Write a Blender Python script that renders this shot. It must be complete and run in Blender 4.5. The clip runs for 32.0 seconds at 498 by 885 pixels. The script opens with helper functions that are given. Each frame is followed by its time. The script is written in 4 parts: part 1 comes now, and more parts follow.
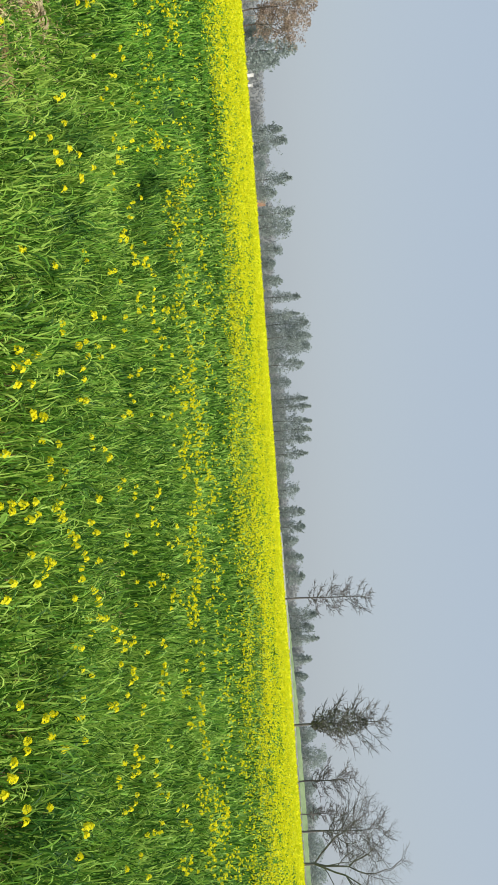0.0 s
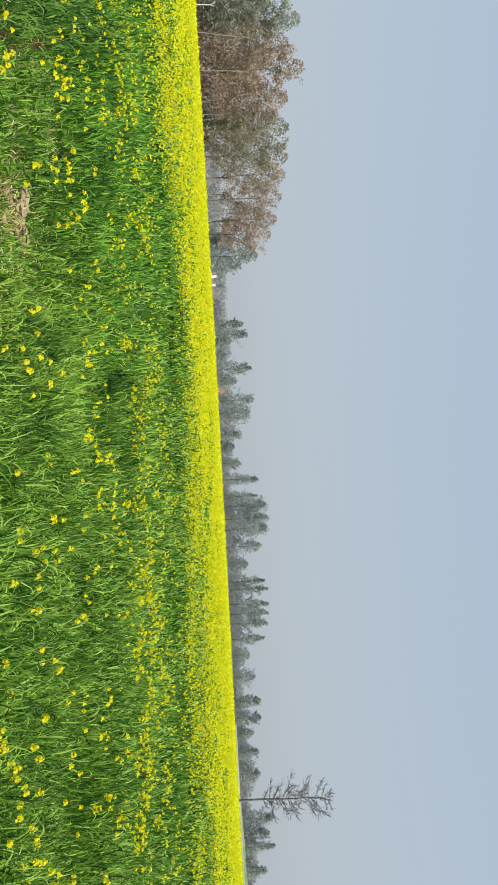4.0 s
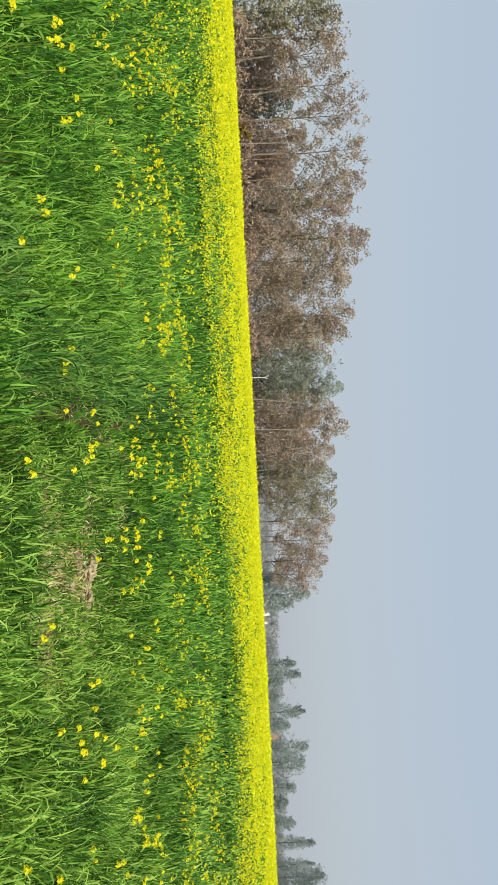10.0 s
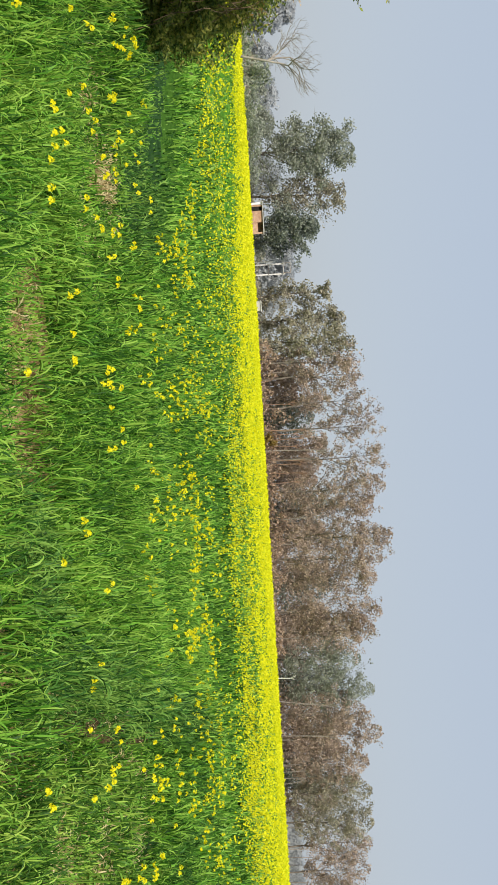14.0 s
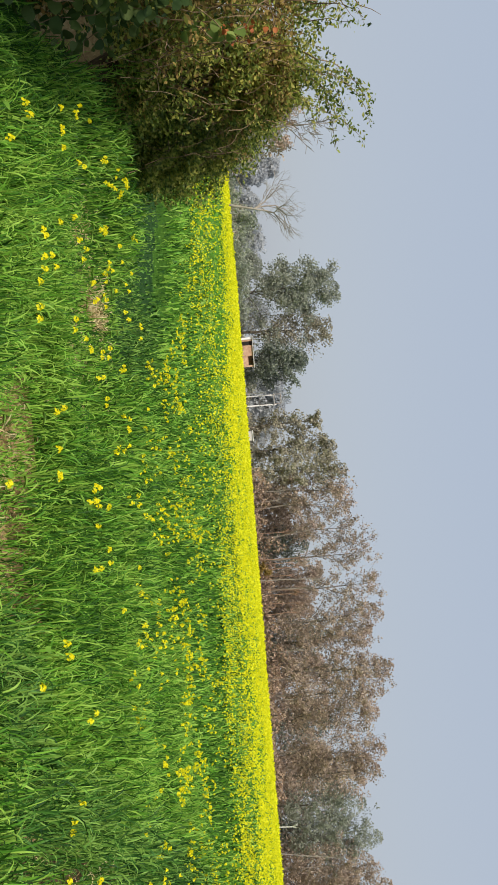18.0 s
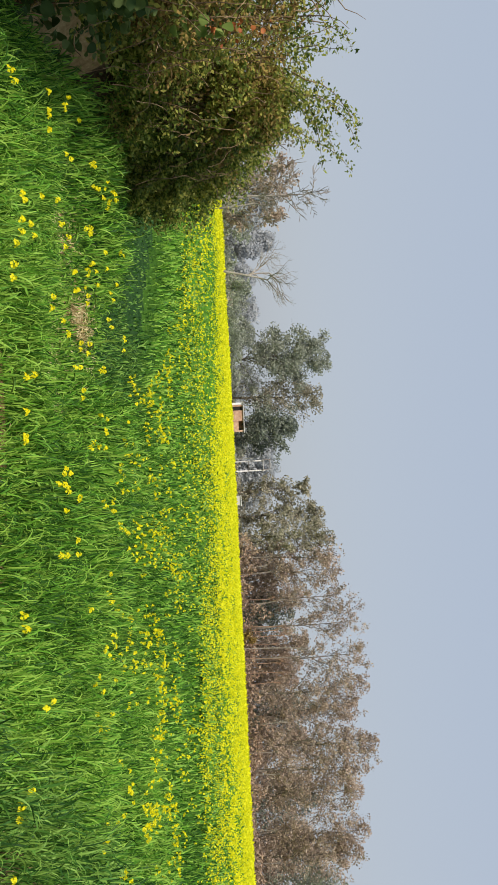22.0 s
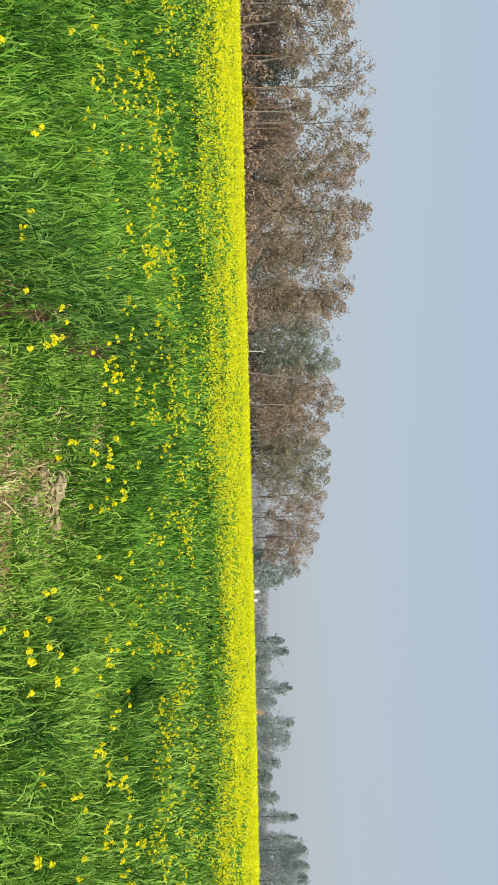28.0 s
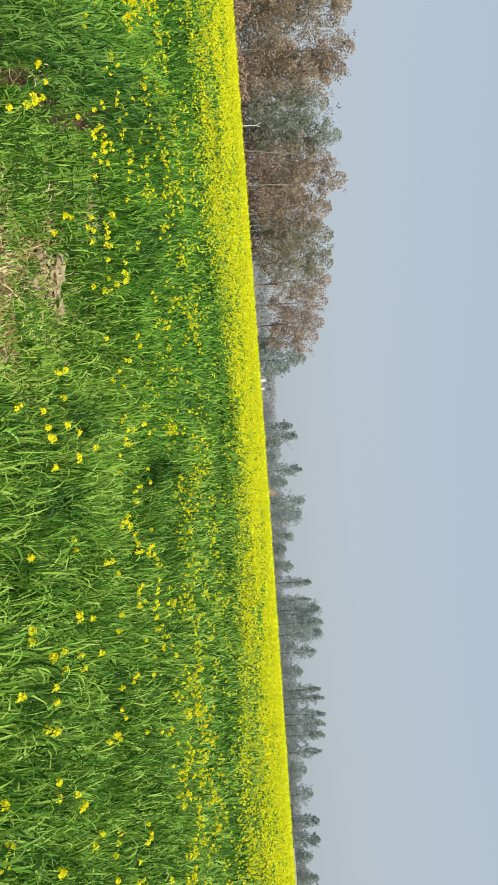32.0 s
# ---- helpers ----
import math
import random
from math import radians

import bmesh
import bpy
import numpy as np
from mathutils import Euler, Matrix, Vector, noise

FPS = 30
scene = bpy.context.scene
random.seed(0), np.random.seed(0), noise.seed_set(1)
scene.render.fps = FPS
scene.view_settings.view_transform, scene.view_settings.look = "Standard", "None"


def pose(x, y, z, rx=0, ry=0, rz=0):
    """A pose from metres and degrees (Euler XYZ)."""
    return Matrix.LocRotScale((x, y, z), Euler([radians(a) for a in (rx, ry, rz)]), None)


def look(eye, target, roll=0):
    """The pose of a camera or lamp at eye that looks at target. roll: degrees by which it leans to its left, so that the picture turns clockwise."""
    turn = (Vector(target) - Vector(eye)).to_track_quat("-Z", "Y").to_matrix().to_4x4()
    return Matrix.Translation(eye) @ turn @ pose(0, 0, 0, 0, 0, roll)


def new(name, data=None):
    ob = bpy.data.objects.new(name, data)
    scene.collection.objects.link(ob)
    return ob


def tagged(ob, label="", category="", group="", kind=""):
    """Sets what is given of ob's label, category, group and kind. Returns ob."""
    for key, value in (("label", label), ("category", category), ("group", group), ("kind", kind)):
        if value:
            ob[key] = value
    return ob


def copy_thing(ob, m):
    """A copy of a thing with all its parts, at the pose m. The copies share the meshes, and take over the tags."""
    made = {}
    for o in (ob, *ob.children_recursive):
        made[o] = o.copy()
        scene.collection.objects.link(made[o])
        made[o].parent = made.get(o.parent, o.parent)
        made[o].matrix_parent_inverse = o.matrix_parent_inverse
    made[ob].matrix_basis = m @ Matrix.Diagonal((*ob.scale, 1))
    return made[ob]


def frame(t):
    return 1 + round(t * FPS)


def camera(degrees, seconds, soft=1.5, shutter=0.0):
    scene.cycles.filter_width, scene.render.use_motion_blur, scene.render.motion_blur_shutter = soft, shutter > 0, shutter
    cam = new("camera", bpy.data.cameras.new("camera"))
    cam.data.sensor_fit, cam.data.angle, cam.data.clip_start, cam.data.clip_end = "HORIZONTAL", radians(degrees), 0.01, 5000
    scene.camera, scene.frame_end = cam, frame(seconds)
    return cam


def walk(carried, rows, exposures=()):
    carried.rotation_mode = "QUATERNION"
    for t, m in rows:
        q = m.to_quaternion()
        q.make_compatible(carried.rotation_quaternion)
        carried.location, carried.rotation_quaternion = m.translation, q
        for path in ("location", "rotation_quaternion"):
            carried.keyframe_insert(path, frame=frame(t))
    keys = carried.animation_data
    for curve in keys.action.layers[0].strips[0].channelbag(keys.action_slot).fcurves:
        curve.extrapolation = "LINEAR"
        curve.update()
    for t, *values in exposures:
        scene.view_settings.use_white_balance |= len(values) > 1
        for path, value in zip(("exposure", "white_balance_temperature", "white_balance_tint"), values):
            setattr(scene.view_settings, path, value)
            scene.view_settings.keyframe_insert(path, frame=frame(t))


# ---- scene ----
cam = camera(35.4, 32.0, soft=1.5)
PATH = [
    (0, (0.661, -0.996, 1.625), (0.595, 1.001, 1.551), 85.9),
    (0.5, (0.656, -1.013, 1.639), (0.568, 0.985, 1.595), 86.2),
    (1, (0.64, -1.034, 1.639), (0.483, 0.96, 1.624), 86.7),
    (1.5, (0.627, -1.04, 1.645), (0.369, 0.943, 1.655), 86.7),
    (2, (0.621, -1.049, 1.659), (0.278, 0.921, 1.698), 86.6),
    (2.5, (0.615, -1.058, 1.647), (0.249, 0.908, 1.699), 86.5),
    (4.5, (0.424, -0.862, 1.578), (-0.162, 1.049, 1.631), 86.9),
    (5, (0.398, -0.842, 1.566), (-0.265, 1.045, 1.602), 86.6),
    (5.5, (0.397, -0.879, 1.567), (-0.359, 0.972, 1.597), 86.5),
    (6, (0.392, -0.899, 1.565), (-0.487, 0.897, 1.585), 86.4),
    (6.5, (0.378, -0.906, 1.557), (-0.614, 0.831, 1.568), 86.5),
    (7, (0.363, -0.913, 1.549), (-0.668, 0.801, 1.551), 86.5),
    (7.5, (0.346, -0.927, 1.549), (-0.721, 0.765, 1.543), 86.8),
    (8, (0.324, -0.928, 1.546), (-0.775, 0.743, 1.534), 87.0),
    (8.5, (0.306, -0.937, 1.542), (-0.823, 0.713, 1.527), 87.5),
    (9, (0.296, -0.955, 1.547), (-0.885, 0.659, 1.53), 87.6),
    (9.5, (0.288, -0.969, 1.546), (-0.935, 0.613, 1.525), 87.6),
    (10, (0.273, -0.977, 1.537), (-0.997, 0.568, 1.512), 87.1),
    (10.5, (0.257, -0.975, 1.529), (-1.08, 0.512, 1.476), 86.6),
    (11, (0.277, -0.998, 1.532), (-1.112, 0.44, 1.461), 86.2),
    (11.5, (0.272, -1.013, 1.532), (-1.177, 0.364, 1.459), 85.8),
    (12, (0.265, -1.017, 1.529), (-1.231, 0.309, 1.462), 85.7),
    (12.5, (0.266, -1.045, 1.523), (-1.299, 0.199, 1.465), 85.8),
    (13, (0.249, -1.059, 1.515), (-1.387, 0.09, 1.461), 86.2),
    (13.5, (0.241, -1.078, 1.512), (-1.435, 0.011, 1.461), 86.5),
    (14, (0.258, -1.113, 1.511), (-1.49, -0.143, 1.462), 86.7),
    (14.5, (0.266, -1.127, 1.517), (-1.516, -0.221, 1.464), 86.7),
    (15, (0.29, -1.144, 1.52), (-1.542, -0.343, 1.467), 86.3),
    (15.5, (0.305, -1.181, 1.536), (-1.572, -0.491, 1.486), 85.9),
    (17.5, (0.226, -1.083, 1.495), (-1.69, -0.51, 1.466), 85.4),
    (18, (0.226, -0.992, 1.531), (-1.659, -0.322, 1.521), 85.5),
    (18.5, (0.36, -0.784, 1.539), (-1.532, -0.137, 1.576), 84.9),
    (19, (0.447, -0.606, 1.61), (-1.494, -0.127, 1.674), 82.0),
    (19.5, (0.396, -0.583, 1.566), (-1.543, -0.098, 1.637), 85.8),
    (20, (0.308, -0.514, 1.566), (-1.63, -0.028, 1.635), 85.3),
    (20.5, (0.29, -0.46, 1.577), (-1.649, 0.024, 1.635), 86.0),
    (21, (0.278, -0.448, 1.569), (-1.663, 0.033, 1.607), 86.3),
    (21.5, (0.278, -0.469, 1.598), (-1.665, 0.004, 1.64), 86.8),
    (22, (0.269, -0.437, 1.583), (-1.667, 0.064, 1.611), 87.1),
    (22.5, (0.248, -0.411, 1.583), (-1.632, 0.273, 1.577), 87.4),
    (23, (0.237, -0.375, 1.58), (-1.558, 0.506, 1.524), 88.0),
    (23.5, (0.255, -0.371, 1.586), (-1.466, 0.645, 1.498), 88.3),
    (24, (0.253, -0.34, 1.582), (-1.384, 0.803, 1.471), 88.6),
    (24.5, (0.278, -0.326, 1.585), (-1.286, 0.915, 1.466), 88.6),
    (26.5, (0.285, -0.293, 1.58), (-1.128, 1.118, 1.464), 88.6),
    (27, (0.304, -0.281, 1.594), (-1.049, 1.189, 1.498), 88.7),
    (27.5, (0.323, -0.27, 1.602), (-0.958, 1.265, 1.562), 88.8),
    (28, (0.336, -0.259, 1.598), (-0.892, 1.32, 1.584), 88.8),
    (28.5, (0.348, -0.253, 1.599), (-0.83, 1.363, 1.607), 88.5),
    (29, (0.372, -0.247, 1.602), (-0.77, 1.395, 1.618), 87.6),
    (29.5, (0.378, -0.232, 1.588), (-0.725, 1.436, 1.607), 87.0),
    (30, (0.392, -0.209, 1.576), (-0.6, 1.527, 1.582), 86.4),
    (30.5, (0.392, -0.174, 1.563), (-0.511, 1.611, 1.559), 86.1),
    (31, (0.389, -0.157, 1.562), (-0.465, 1.651, 1.54), 86.1),
    (31.5, (0.381, -0.139, 1.559), (-0.447, 1.682, 1.521), 86.1),
    (32, (0.389, -0.128, 1.557), (-0.379, 1.718, 1.507), 86.0),
]
walk(cam, [(t, look(eye, target, roll)) for t, eye, target, roll in PATH],
     [(0, 0.02, 6500, 10), (8, 0.03, 6500, 10), (12, 0.08, 6600, 11), (15, 0.08, 6600, 13), (17.5, -0.01, 6600, 14), (19.5, -0.06, 6600, 14), (22, -0.02, 6600, 14), (24.5, 0.08, 6600, 13), (27, 0.04, 6500, 10), (32, 0.03, 6500, 10)])

# ---- sky, sun and exposure ----
SUN_EL, SUN_X, SUN_Y = 46.0, 0.88, -0.47
world = bpy.data.worlds.new("world")
scene.world = world
world.use_nodes = True
wn, wl = world.node_tree.nodes, world.node_tree.links
sky = wn.new("ShaderNodeTexSky")
sky.sky_type, sky.sun_disc = "NISHITA", False
sky.sun_elevation, sky.sun_rotation = radians(SUN_EL), math.atan2(SUN_X, SUN_Y)
sky.air_density, sky.dust_density, sky.ozone_density, sky.altitude = 1.0, 4.0, 2.0, 200
# pale grey haze near the ground that turns bluer higher up
where = wn.new("ShaderNodeTexCoord")
split = wn.new("ShaderNodeSeparateXYZ")
haze = wn.new("ShaderNodeValToRGB")
haze.color_ramp.elements[0].position, haze.color_ramp.elements[0].color = 0.0, (5.35, 5.96, 6.42, 1)
haze.color_ramp.elements[1].position, haze.color_ramp.elements[1].color = 0.45, (4.8, 5.95, 7.4, 1)
wl.new(where.outputs["Generated"], split.inputs[0])
wl.new(split.outputs["Z"], haze.inputs[0])
veil = wn.new("ShaderNodeMixRGB")
veil.inputs[0].default_value = 0.8
wl.new(sky.outputs[0], veil.inputs[1])
wl.new(haze.outputs[0], veil.inputs[2])
wn["Background"].inputs[1].default_value = 0.1
wl.new(veil.outputs[0], wn["Background"].inputs[0])

sun = new("sun", bpy.data.lights.new("sun", "SUN"))
sun.data.energy, sun.data.angle, sun.data.color = 5.0, radians(4.0), (1.0, 0.95, 0.86)
sun.matrix_world = look((SUN_X * 40, SUN_Y * 40, 42 * math.tan(radians(SUN_EL))), (0, 0, 0))

HERE = (0.35, -0.8)  # where the walk begins, to lay out the near field by
FAR = (0.2, -0.3)  # the middle of the walk, to lay out distant directions by


def out(az, d, z=0.0):
    """A place d metres off, az degrees to the left of straight ahead."""
    return Vector((FAR[0] - d * math.sin(radians(az)), FAR[1] + d * math.cos(radians(az)), z))


# ---- materials ----
def material(name, tones, scale=3.0, rough=0.7, island=0.0, bump=0.0, through_light=0.0, detail=6.0, fine=0.0, objects=0.0, metal=0.0, gloss=0.2):
    """Colour ramp over two sizes of noise, with a shift per island or per object, fine relief and some light through leaves."""
    m = bpy.data.materials.new(name)
    m.use_nodes = True
    n, l = m.node_tree.nodes, m.node_tree.links
    bsdf = n["Principled BSDF"]
    bsdf.inputs["Roughness"].default_value = rough
    bsdf.inputs["Metallic"].default_value = metal
    bsdf.inputs["Specular IOR Level"].default_value = gloss if rough < 0.85 else 0.04
    geo = n.new("ShaderNodeNewGeometry")
    tex = n.new("ShaderNodeTexNoise")
    tex.inputs["Scale"].default_value, tex.inputs["Detail"].default_value = scale, detail
    l.new(geo.outputs["Position"], tex.inputs["Vector"])
    value = tex.outputs["Fac"]

    def add(source, amount):
        nonlocal value
        a = n.new("ShaderNodeMath")
        a.operation, a.inputs[1].default_value, a.inputs[2].default_value = "MULTIPLY_ADD", amount, -amount / 2
        l.new(source, a.inputs[0])
        b = n.new("ShaderNodeMath")
        b.operation = "ADD"
        l.new(a.outputs[0], b.inputs[0])
        l.new(value, b.inputs[1])
        value = b.outputs[0]

    if fine:
        tex2 = n.new("ShaderNodeTexNoise")
        tex2.inputs["Scale"].default_value, tex2.inputs["Detail"].default_value = fine, 4
        l.new(geo.outputs["Position"], tex2.inputs["Vector"])
        add(tex2.outputs["Fac"], 0.6)
    if island:
        add(geo.outputs["Random Per Island"], island)
    if objects:
        info = n.new("ShaderNodeObjectInfo")
        add(info.outputs["Random"], objects)
    ramp = n.new("ShaderNodeValToRGB")
    l.new(value, ramp.inputs[0])
    spread = [0.25 + 0.5 * i / (len(tones) - 1) for i in range(len(tones))]
    while len(ramp.color_ramp.elements) < len(tones):
        ramp.color_ramp.elements.new(0.5)
    for e, p, c in zip(ramp.color_ramp.elements, spread, tones):
        e.position, e.color = p, (*c, 1)
    l.new(ramp.outputs[0], bsdf.inputs["Base Color"])
    if bump:
        b = n.new("ShaderNodeBump")
        b.inputs["Strength"].default_value, b.inputs["Distance"].default_value = bump, 0.02
        l.new((tex2 if fine else tex).outputs["Fac"], b.inputs["Height"])
        l.new(b.outputs[0], bsdf.inputs["Normal"])
    if through_light:
        t = n.new("ShaderNodeBsdfTranslucent")
        l.new(ramp.outputs[0], t.inputs["Color"])
        mix = n.new("ShaderNodeMixShader")
        mix.inputs[0].default_value = through_light
        l.new(bsdf.outputs[0], mix.inputs[1])
        l.new(t.outputs[0], mix.inputs[2])
        l.new(mix.outputs[0], n["Material Output"].inputs["Surface"])
    return m


TURF = material("crop_floor", [(0.028, 0.075, 0.009), (0.045, 0.115, 0.013), (0.075, 0.16, 0.018)], 1.5, 0.95, bump=0.6, fine=30)
# brown earth darkened to imitate shade on the hedge bank and in the ditch
SHADE_EARTH = material("shade_dark_earth", [(0.04, 0.028, 0.014), (0.075, 0.052, 0.026), (0.13, 0.09, 0.045)], 5, 0.95, bump=0.8, fine=40)
# soil colour that stands for shade in the furrows and beyond the hedge
SHADE_SOIL = material("shade_dark_soil", [(0.012, 0.036, 0.010), (0.020, 0.056, 0.014), (0.035, 0.076, 0.02)], 3, 0.95, bump=0.6, fine=30)
SOIL = material("soil", [(0.13, 0.082, 0.032), (0.26, 0.175, 0.075), (0.40, 0.295, 0.14)], 2.2, 0.95, bump=0.6, fine=30)
FARMLAND = material("farmland", [(0.11, 0.13, 0.045), (0.17, 0.16, 0.075), (0.25, 0.20, 0.12)], 0.12, 0.95, bump=0.4, fine=14)
# this grass on the far bank carries some haze in its tones
BANK_GRASS = material("bank_grass", [(0.15, 0.21, 0.10), (0.21, 0.28, 0.14), (0.28, 0.34, 0.19)], 0.5, 0.95, bump=0.5, fine=6)
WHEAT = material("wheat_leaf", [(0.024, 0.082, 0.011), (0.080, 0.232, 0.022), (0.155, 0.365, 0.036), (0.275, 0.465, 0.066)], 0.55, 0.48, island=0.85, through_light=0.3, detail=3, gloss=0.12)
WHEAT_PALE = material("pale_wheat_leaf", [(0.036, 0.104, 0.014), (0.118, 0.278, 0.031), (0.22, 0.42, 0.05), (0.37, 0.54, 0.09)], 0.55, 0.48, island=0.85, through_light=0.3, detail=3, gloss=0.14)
# leaves darkened for shade in low lines and by the ditch; also lush tufts
WHEAT_SHADE_LUSH = material("shade_lush_wheat_leaf", [(0.018, 0.062, 0.012), (0.044, 0.138, 0.021), (0.088, 0.222, 0.034), (0.19, 0.34, 0.06)], 0.55, 0.5, island=0.85, through_light=0.25, detail=3, gloss=0.12)
STRAW = material("dry_grass", [(0.28, 0.22, 0.09), (0.46, 0.38, 0.17), (0.60, 0.52, 0.28)], 4, 0.8, island=0.7, through_light=0.2)
PETAL = material("mustard_petal", [(0.885, 0.785, 0.008), (0.92, 0.845, 0.014), (0.95, 0.895, 0.027)], 1.5, 0.6, island=0.6, through_light=0.5)
STALK = material("mustard_stalk", [(0.07, 0.17, 0.018), (0.13, 0.26, 0.028), (0.21, 0.33, 0.05)], 5, 0.6, island=0.5, through_light=0.15)
LEAFY = material("mustard_leaves", [(0.03, 0.10, 0.010), (0.06, 0.18, 0.014), (0.12, 0.27, 0.02)], 6, 0.85, fine=40, bump=0.9)
CANOPY = material("mustard_canopy", [(0.05, 0.18, 0.015), (0.13, 0.30, 0.015), (0.60, 0.55, 0.01)], 2.6, 0.8, fine=18, bump=0.5)
BARK = material("grey_bark", [(0.09, 0.075, 0.06), (0.17, 0.145, 0.12), (0.28, 0.25, 0.22)], 3, 0.9, bump=0.5, fine=20)
PALE_BARK = material("pale_bark", [(0.17, 0.145, 0.12), (0.27, 0.24, 0.205), (0.39, 0.35, 0.31)], 2, 0.85, bump=0.4, fine=16)
WHITE_BARK = material("white_bark", [(0.48, 0.46, 0.42), (0.62, 0.60, 0.56), (0.74, 0.72, 0.68)], 3, 0.85, bump=0.3, fine=20)
RUST_BARK = material("rust_brown_bark", [(0.17, 0.10, 0.07), (0.27, 0.17, 0.12), (0.38, 0.25, 0.18)], 2, 0.9, bump=0.4, fine=16)
VINE = material("dry_vine", [(0.10, 0.065, 0.038), (0.18, 0.12, 0.068), (0.28, 0.20, 0.115)], 6, 0.85, island=0.7)
TWIG = material("bare_twig", [(0.105, 0.098, 0.095), (0.165, 0.155, 0.15), (0.24, 0.225, 0.22)], 2, 0.9)
# withered, olive and green leaf tones are lightened to stand in for haze
BROWN_LEAF = material("withered_leaf", [(0.25, 0.19, 0.142), (0.435, 0.342, 0.268), (0.60, 0.485, 0.39)], 0.5, 0.85, island=0.5, through_light=0.45)
RUST_LEAF = material("rust_brown_leaf", [(0.22, 0.145, 0.10), (0.40, 0.28, 0.20), (0.55, 0.41, 0.31)], 0.4, 0.85, island=0.7, through_light=0.35)
OLIVE_LEAF = material("olive_leaf", [(0.20, 0.185, 0.128), (0.36, 0.335, 0.245), (0.51, 0.47, 0.355)], 0.6, 0.8, island=0.5, through_light=0.45)
DEEP_LEAF = material("deep_green_leaf", [(0.11, 0.135, 0.11), (0.19, 0.22, 0.175), (0.29, 0.315, 0.25)], 0.6, 0.8, island=0.75, through_light=0.35)
GREEN_LEAF = material("haze_paled_green_leaf", [(0.225, 0.25, 0.195), (0.315, 0.338, 0.268), (0.40, 0.42, 0.335)], 0.6, 0.8, island=0.45, through_light=0.45)
DUSK_LEAF = material("dark_grey_leaf", [(0.12, 0.118, 0.105), (0.19, 0.187, 0.168), (0.27, 0.265, 0.24)], 0.6, 0.8, island=0.6, through_light=0.3)
# haze on distant trees is put into these three pale leaf colours
HAZE_LEAF = material("haze_tinted_leaf", [(0.39, 0.405, 0.405), (0.44, 0.455, 0.455), (0.49, 0.505, 0.505)], 0.1, 0.9, island=0.2, through_light=0.6)
MIST_LEAF = material("paler_haze_tinted_leaf", [(0.48, 0.505, 0.515), (0.54, 0.56, 0.57), (0.59, 0.61, 0.62)], 0.1, 0.9, island=0.15, through_light=0.6)
FAR_LEAF = material("haze_tinted_far_leaf", [(0.29, 0.345, 0.32), (0.37, 0.425, 0.395), (0.44, 0.50, 0.465)], 0.1, 0.9, island=0.3, through_light=0.5)
HEDGE_LEAF = material("hedge_leaf", [(0.068, 0.108, 0.022), (0.165, 0.222, 0.038), (0.285, 0.33, 0.058), (0.43, 0.41, 0.09)], 0.9, 0.55, island=0.7, through_light=0.45)
HEDGE_DRY = material("hedge_dry_leaf", [(0.14, 0.09, 0.028), (0.28, 0.19, 0.055), (0.42, 0.30, 0.09)], 1.2, 0.8, island=0.7, through_light=0.35)
CLIMBER = material("climber_leaf", [(0.035, 0.07, 0.018), (0.065, 0.11, 0.028), (0.11, 0.155, 0.045)], 2, 0.75, island=0.8, through_light=0.35)
PALE_CLIMBER = material("pale_climber_leaf", [(0.11, 0.17, 0.035), (0.17, 0.24, 0.055), (0.24, 0.31, 0.08)], 4, 0.7, island=0.6, through_light=0.35)
ORANGE = material("orange_leaf", [(0.34, 0.10, 0.03), (0.50, 0.19, 0.06)], 2, 0.6, island=0.6, through_light=0.3)
BRICK = material("brick", [(0.34, 0.20, 0.13), (0.47, 0.30, 0.20), (0.58, 0.41, 0.29)], 3, 0.9, bump=0.4, fine=20, objects=0.4)
CONCRETE = material("concrete", [(0.38, 0.36, 0.33), (0.50, 0.48, 0.45), (0.60, 0.58, 0.55)], 2, 0.9, bump=0.3, fine=18)
WHITEWASH = material("whitewash", [(0.62, 0.61, 0.58), (0.74, 0.73, 0.70), (0.82, 0.81, 0.79)], 1.5, 0.9, fine=9)
DARK = material("opening_shade", [(0.02, 0.02, 0.02), (0.04, 0.035, 0.03)], 3, 0.9)

# ---- mesh tools ----
rng = np.random.default_rng(7)
LATTICE = np.random.default_rng(3).random((64, 64))


def value_noise(x, y, size):
    """Smooth noise 0..1 over the ground."""
    u, v = np.asarray(x) / size, np.asarray(y) / size
    i, j = np.floor(u).astype(int), np.floor(v).astype(int)
    a, b = u - i, v - j
    a, b = a * a * (3 - 2 * a), b * b * (3 - 2 * b)
    g = lambda p, q: LATTICE[p % 64, q % 64]
    return (g(i, j) * (1 - a) + g(i + 1, j) * a) * (1 - b) + (g(i, j + 1) * (1 - a) + g(i + 1, j + 1) * a) * b


def mesh_of(name, verts, faces, mats, smooth=False, index=None):
    """A mesh from arrays: verts (n, 3), faces (m, 3 or 4)."""
    me = bpy.data.meshes.new(name)
    verts, faces = np.asarray(verts, dtype=np.float32), np.asarray(faces, dtype=np.int32)
    m, k = faces.shape
    me.vertices.add(len(verts))
    me.vertices.foreach_set("co", verts.ravel())
    me.loops.add(m * k)
    me.loops.foreach_set("vertex_index", faces.ravel())
    me.polygons.add(m)
    me.polygons.foreach_set("loop_start", np.arange(m, dtype=np.int32) * k)
    me.polygons.foreach_set("loop_total", np.full(m, k, dtype=np.int32))
    for mat in (mats if isinstance(mats, (list, tuple)) else [mats]):
        me.materials.append(mat)
    if index is not None:
        me.polygons.foreach_set("material_index", np.asarray(index, dtype=np.int32))
    me.update(calc_edges=True)
    if smooth:
        me.polygons.foreach_set("use_smooth", np.ones(m, dtype=bool))
    return me


def under(ob, parent):
    ob.parent = parent
    return ob


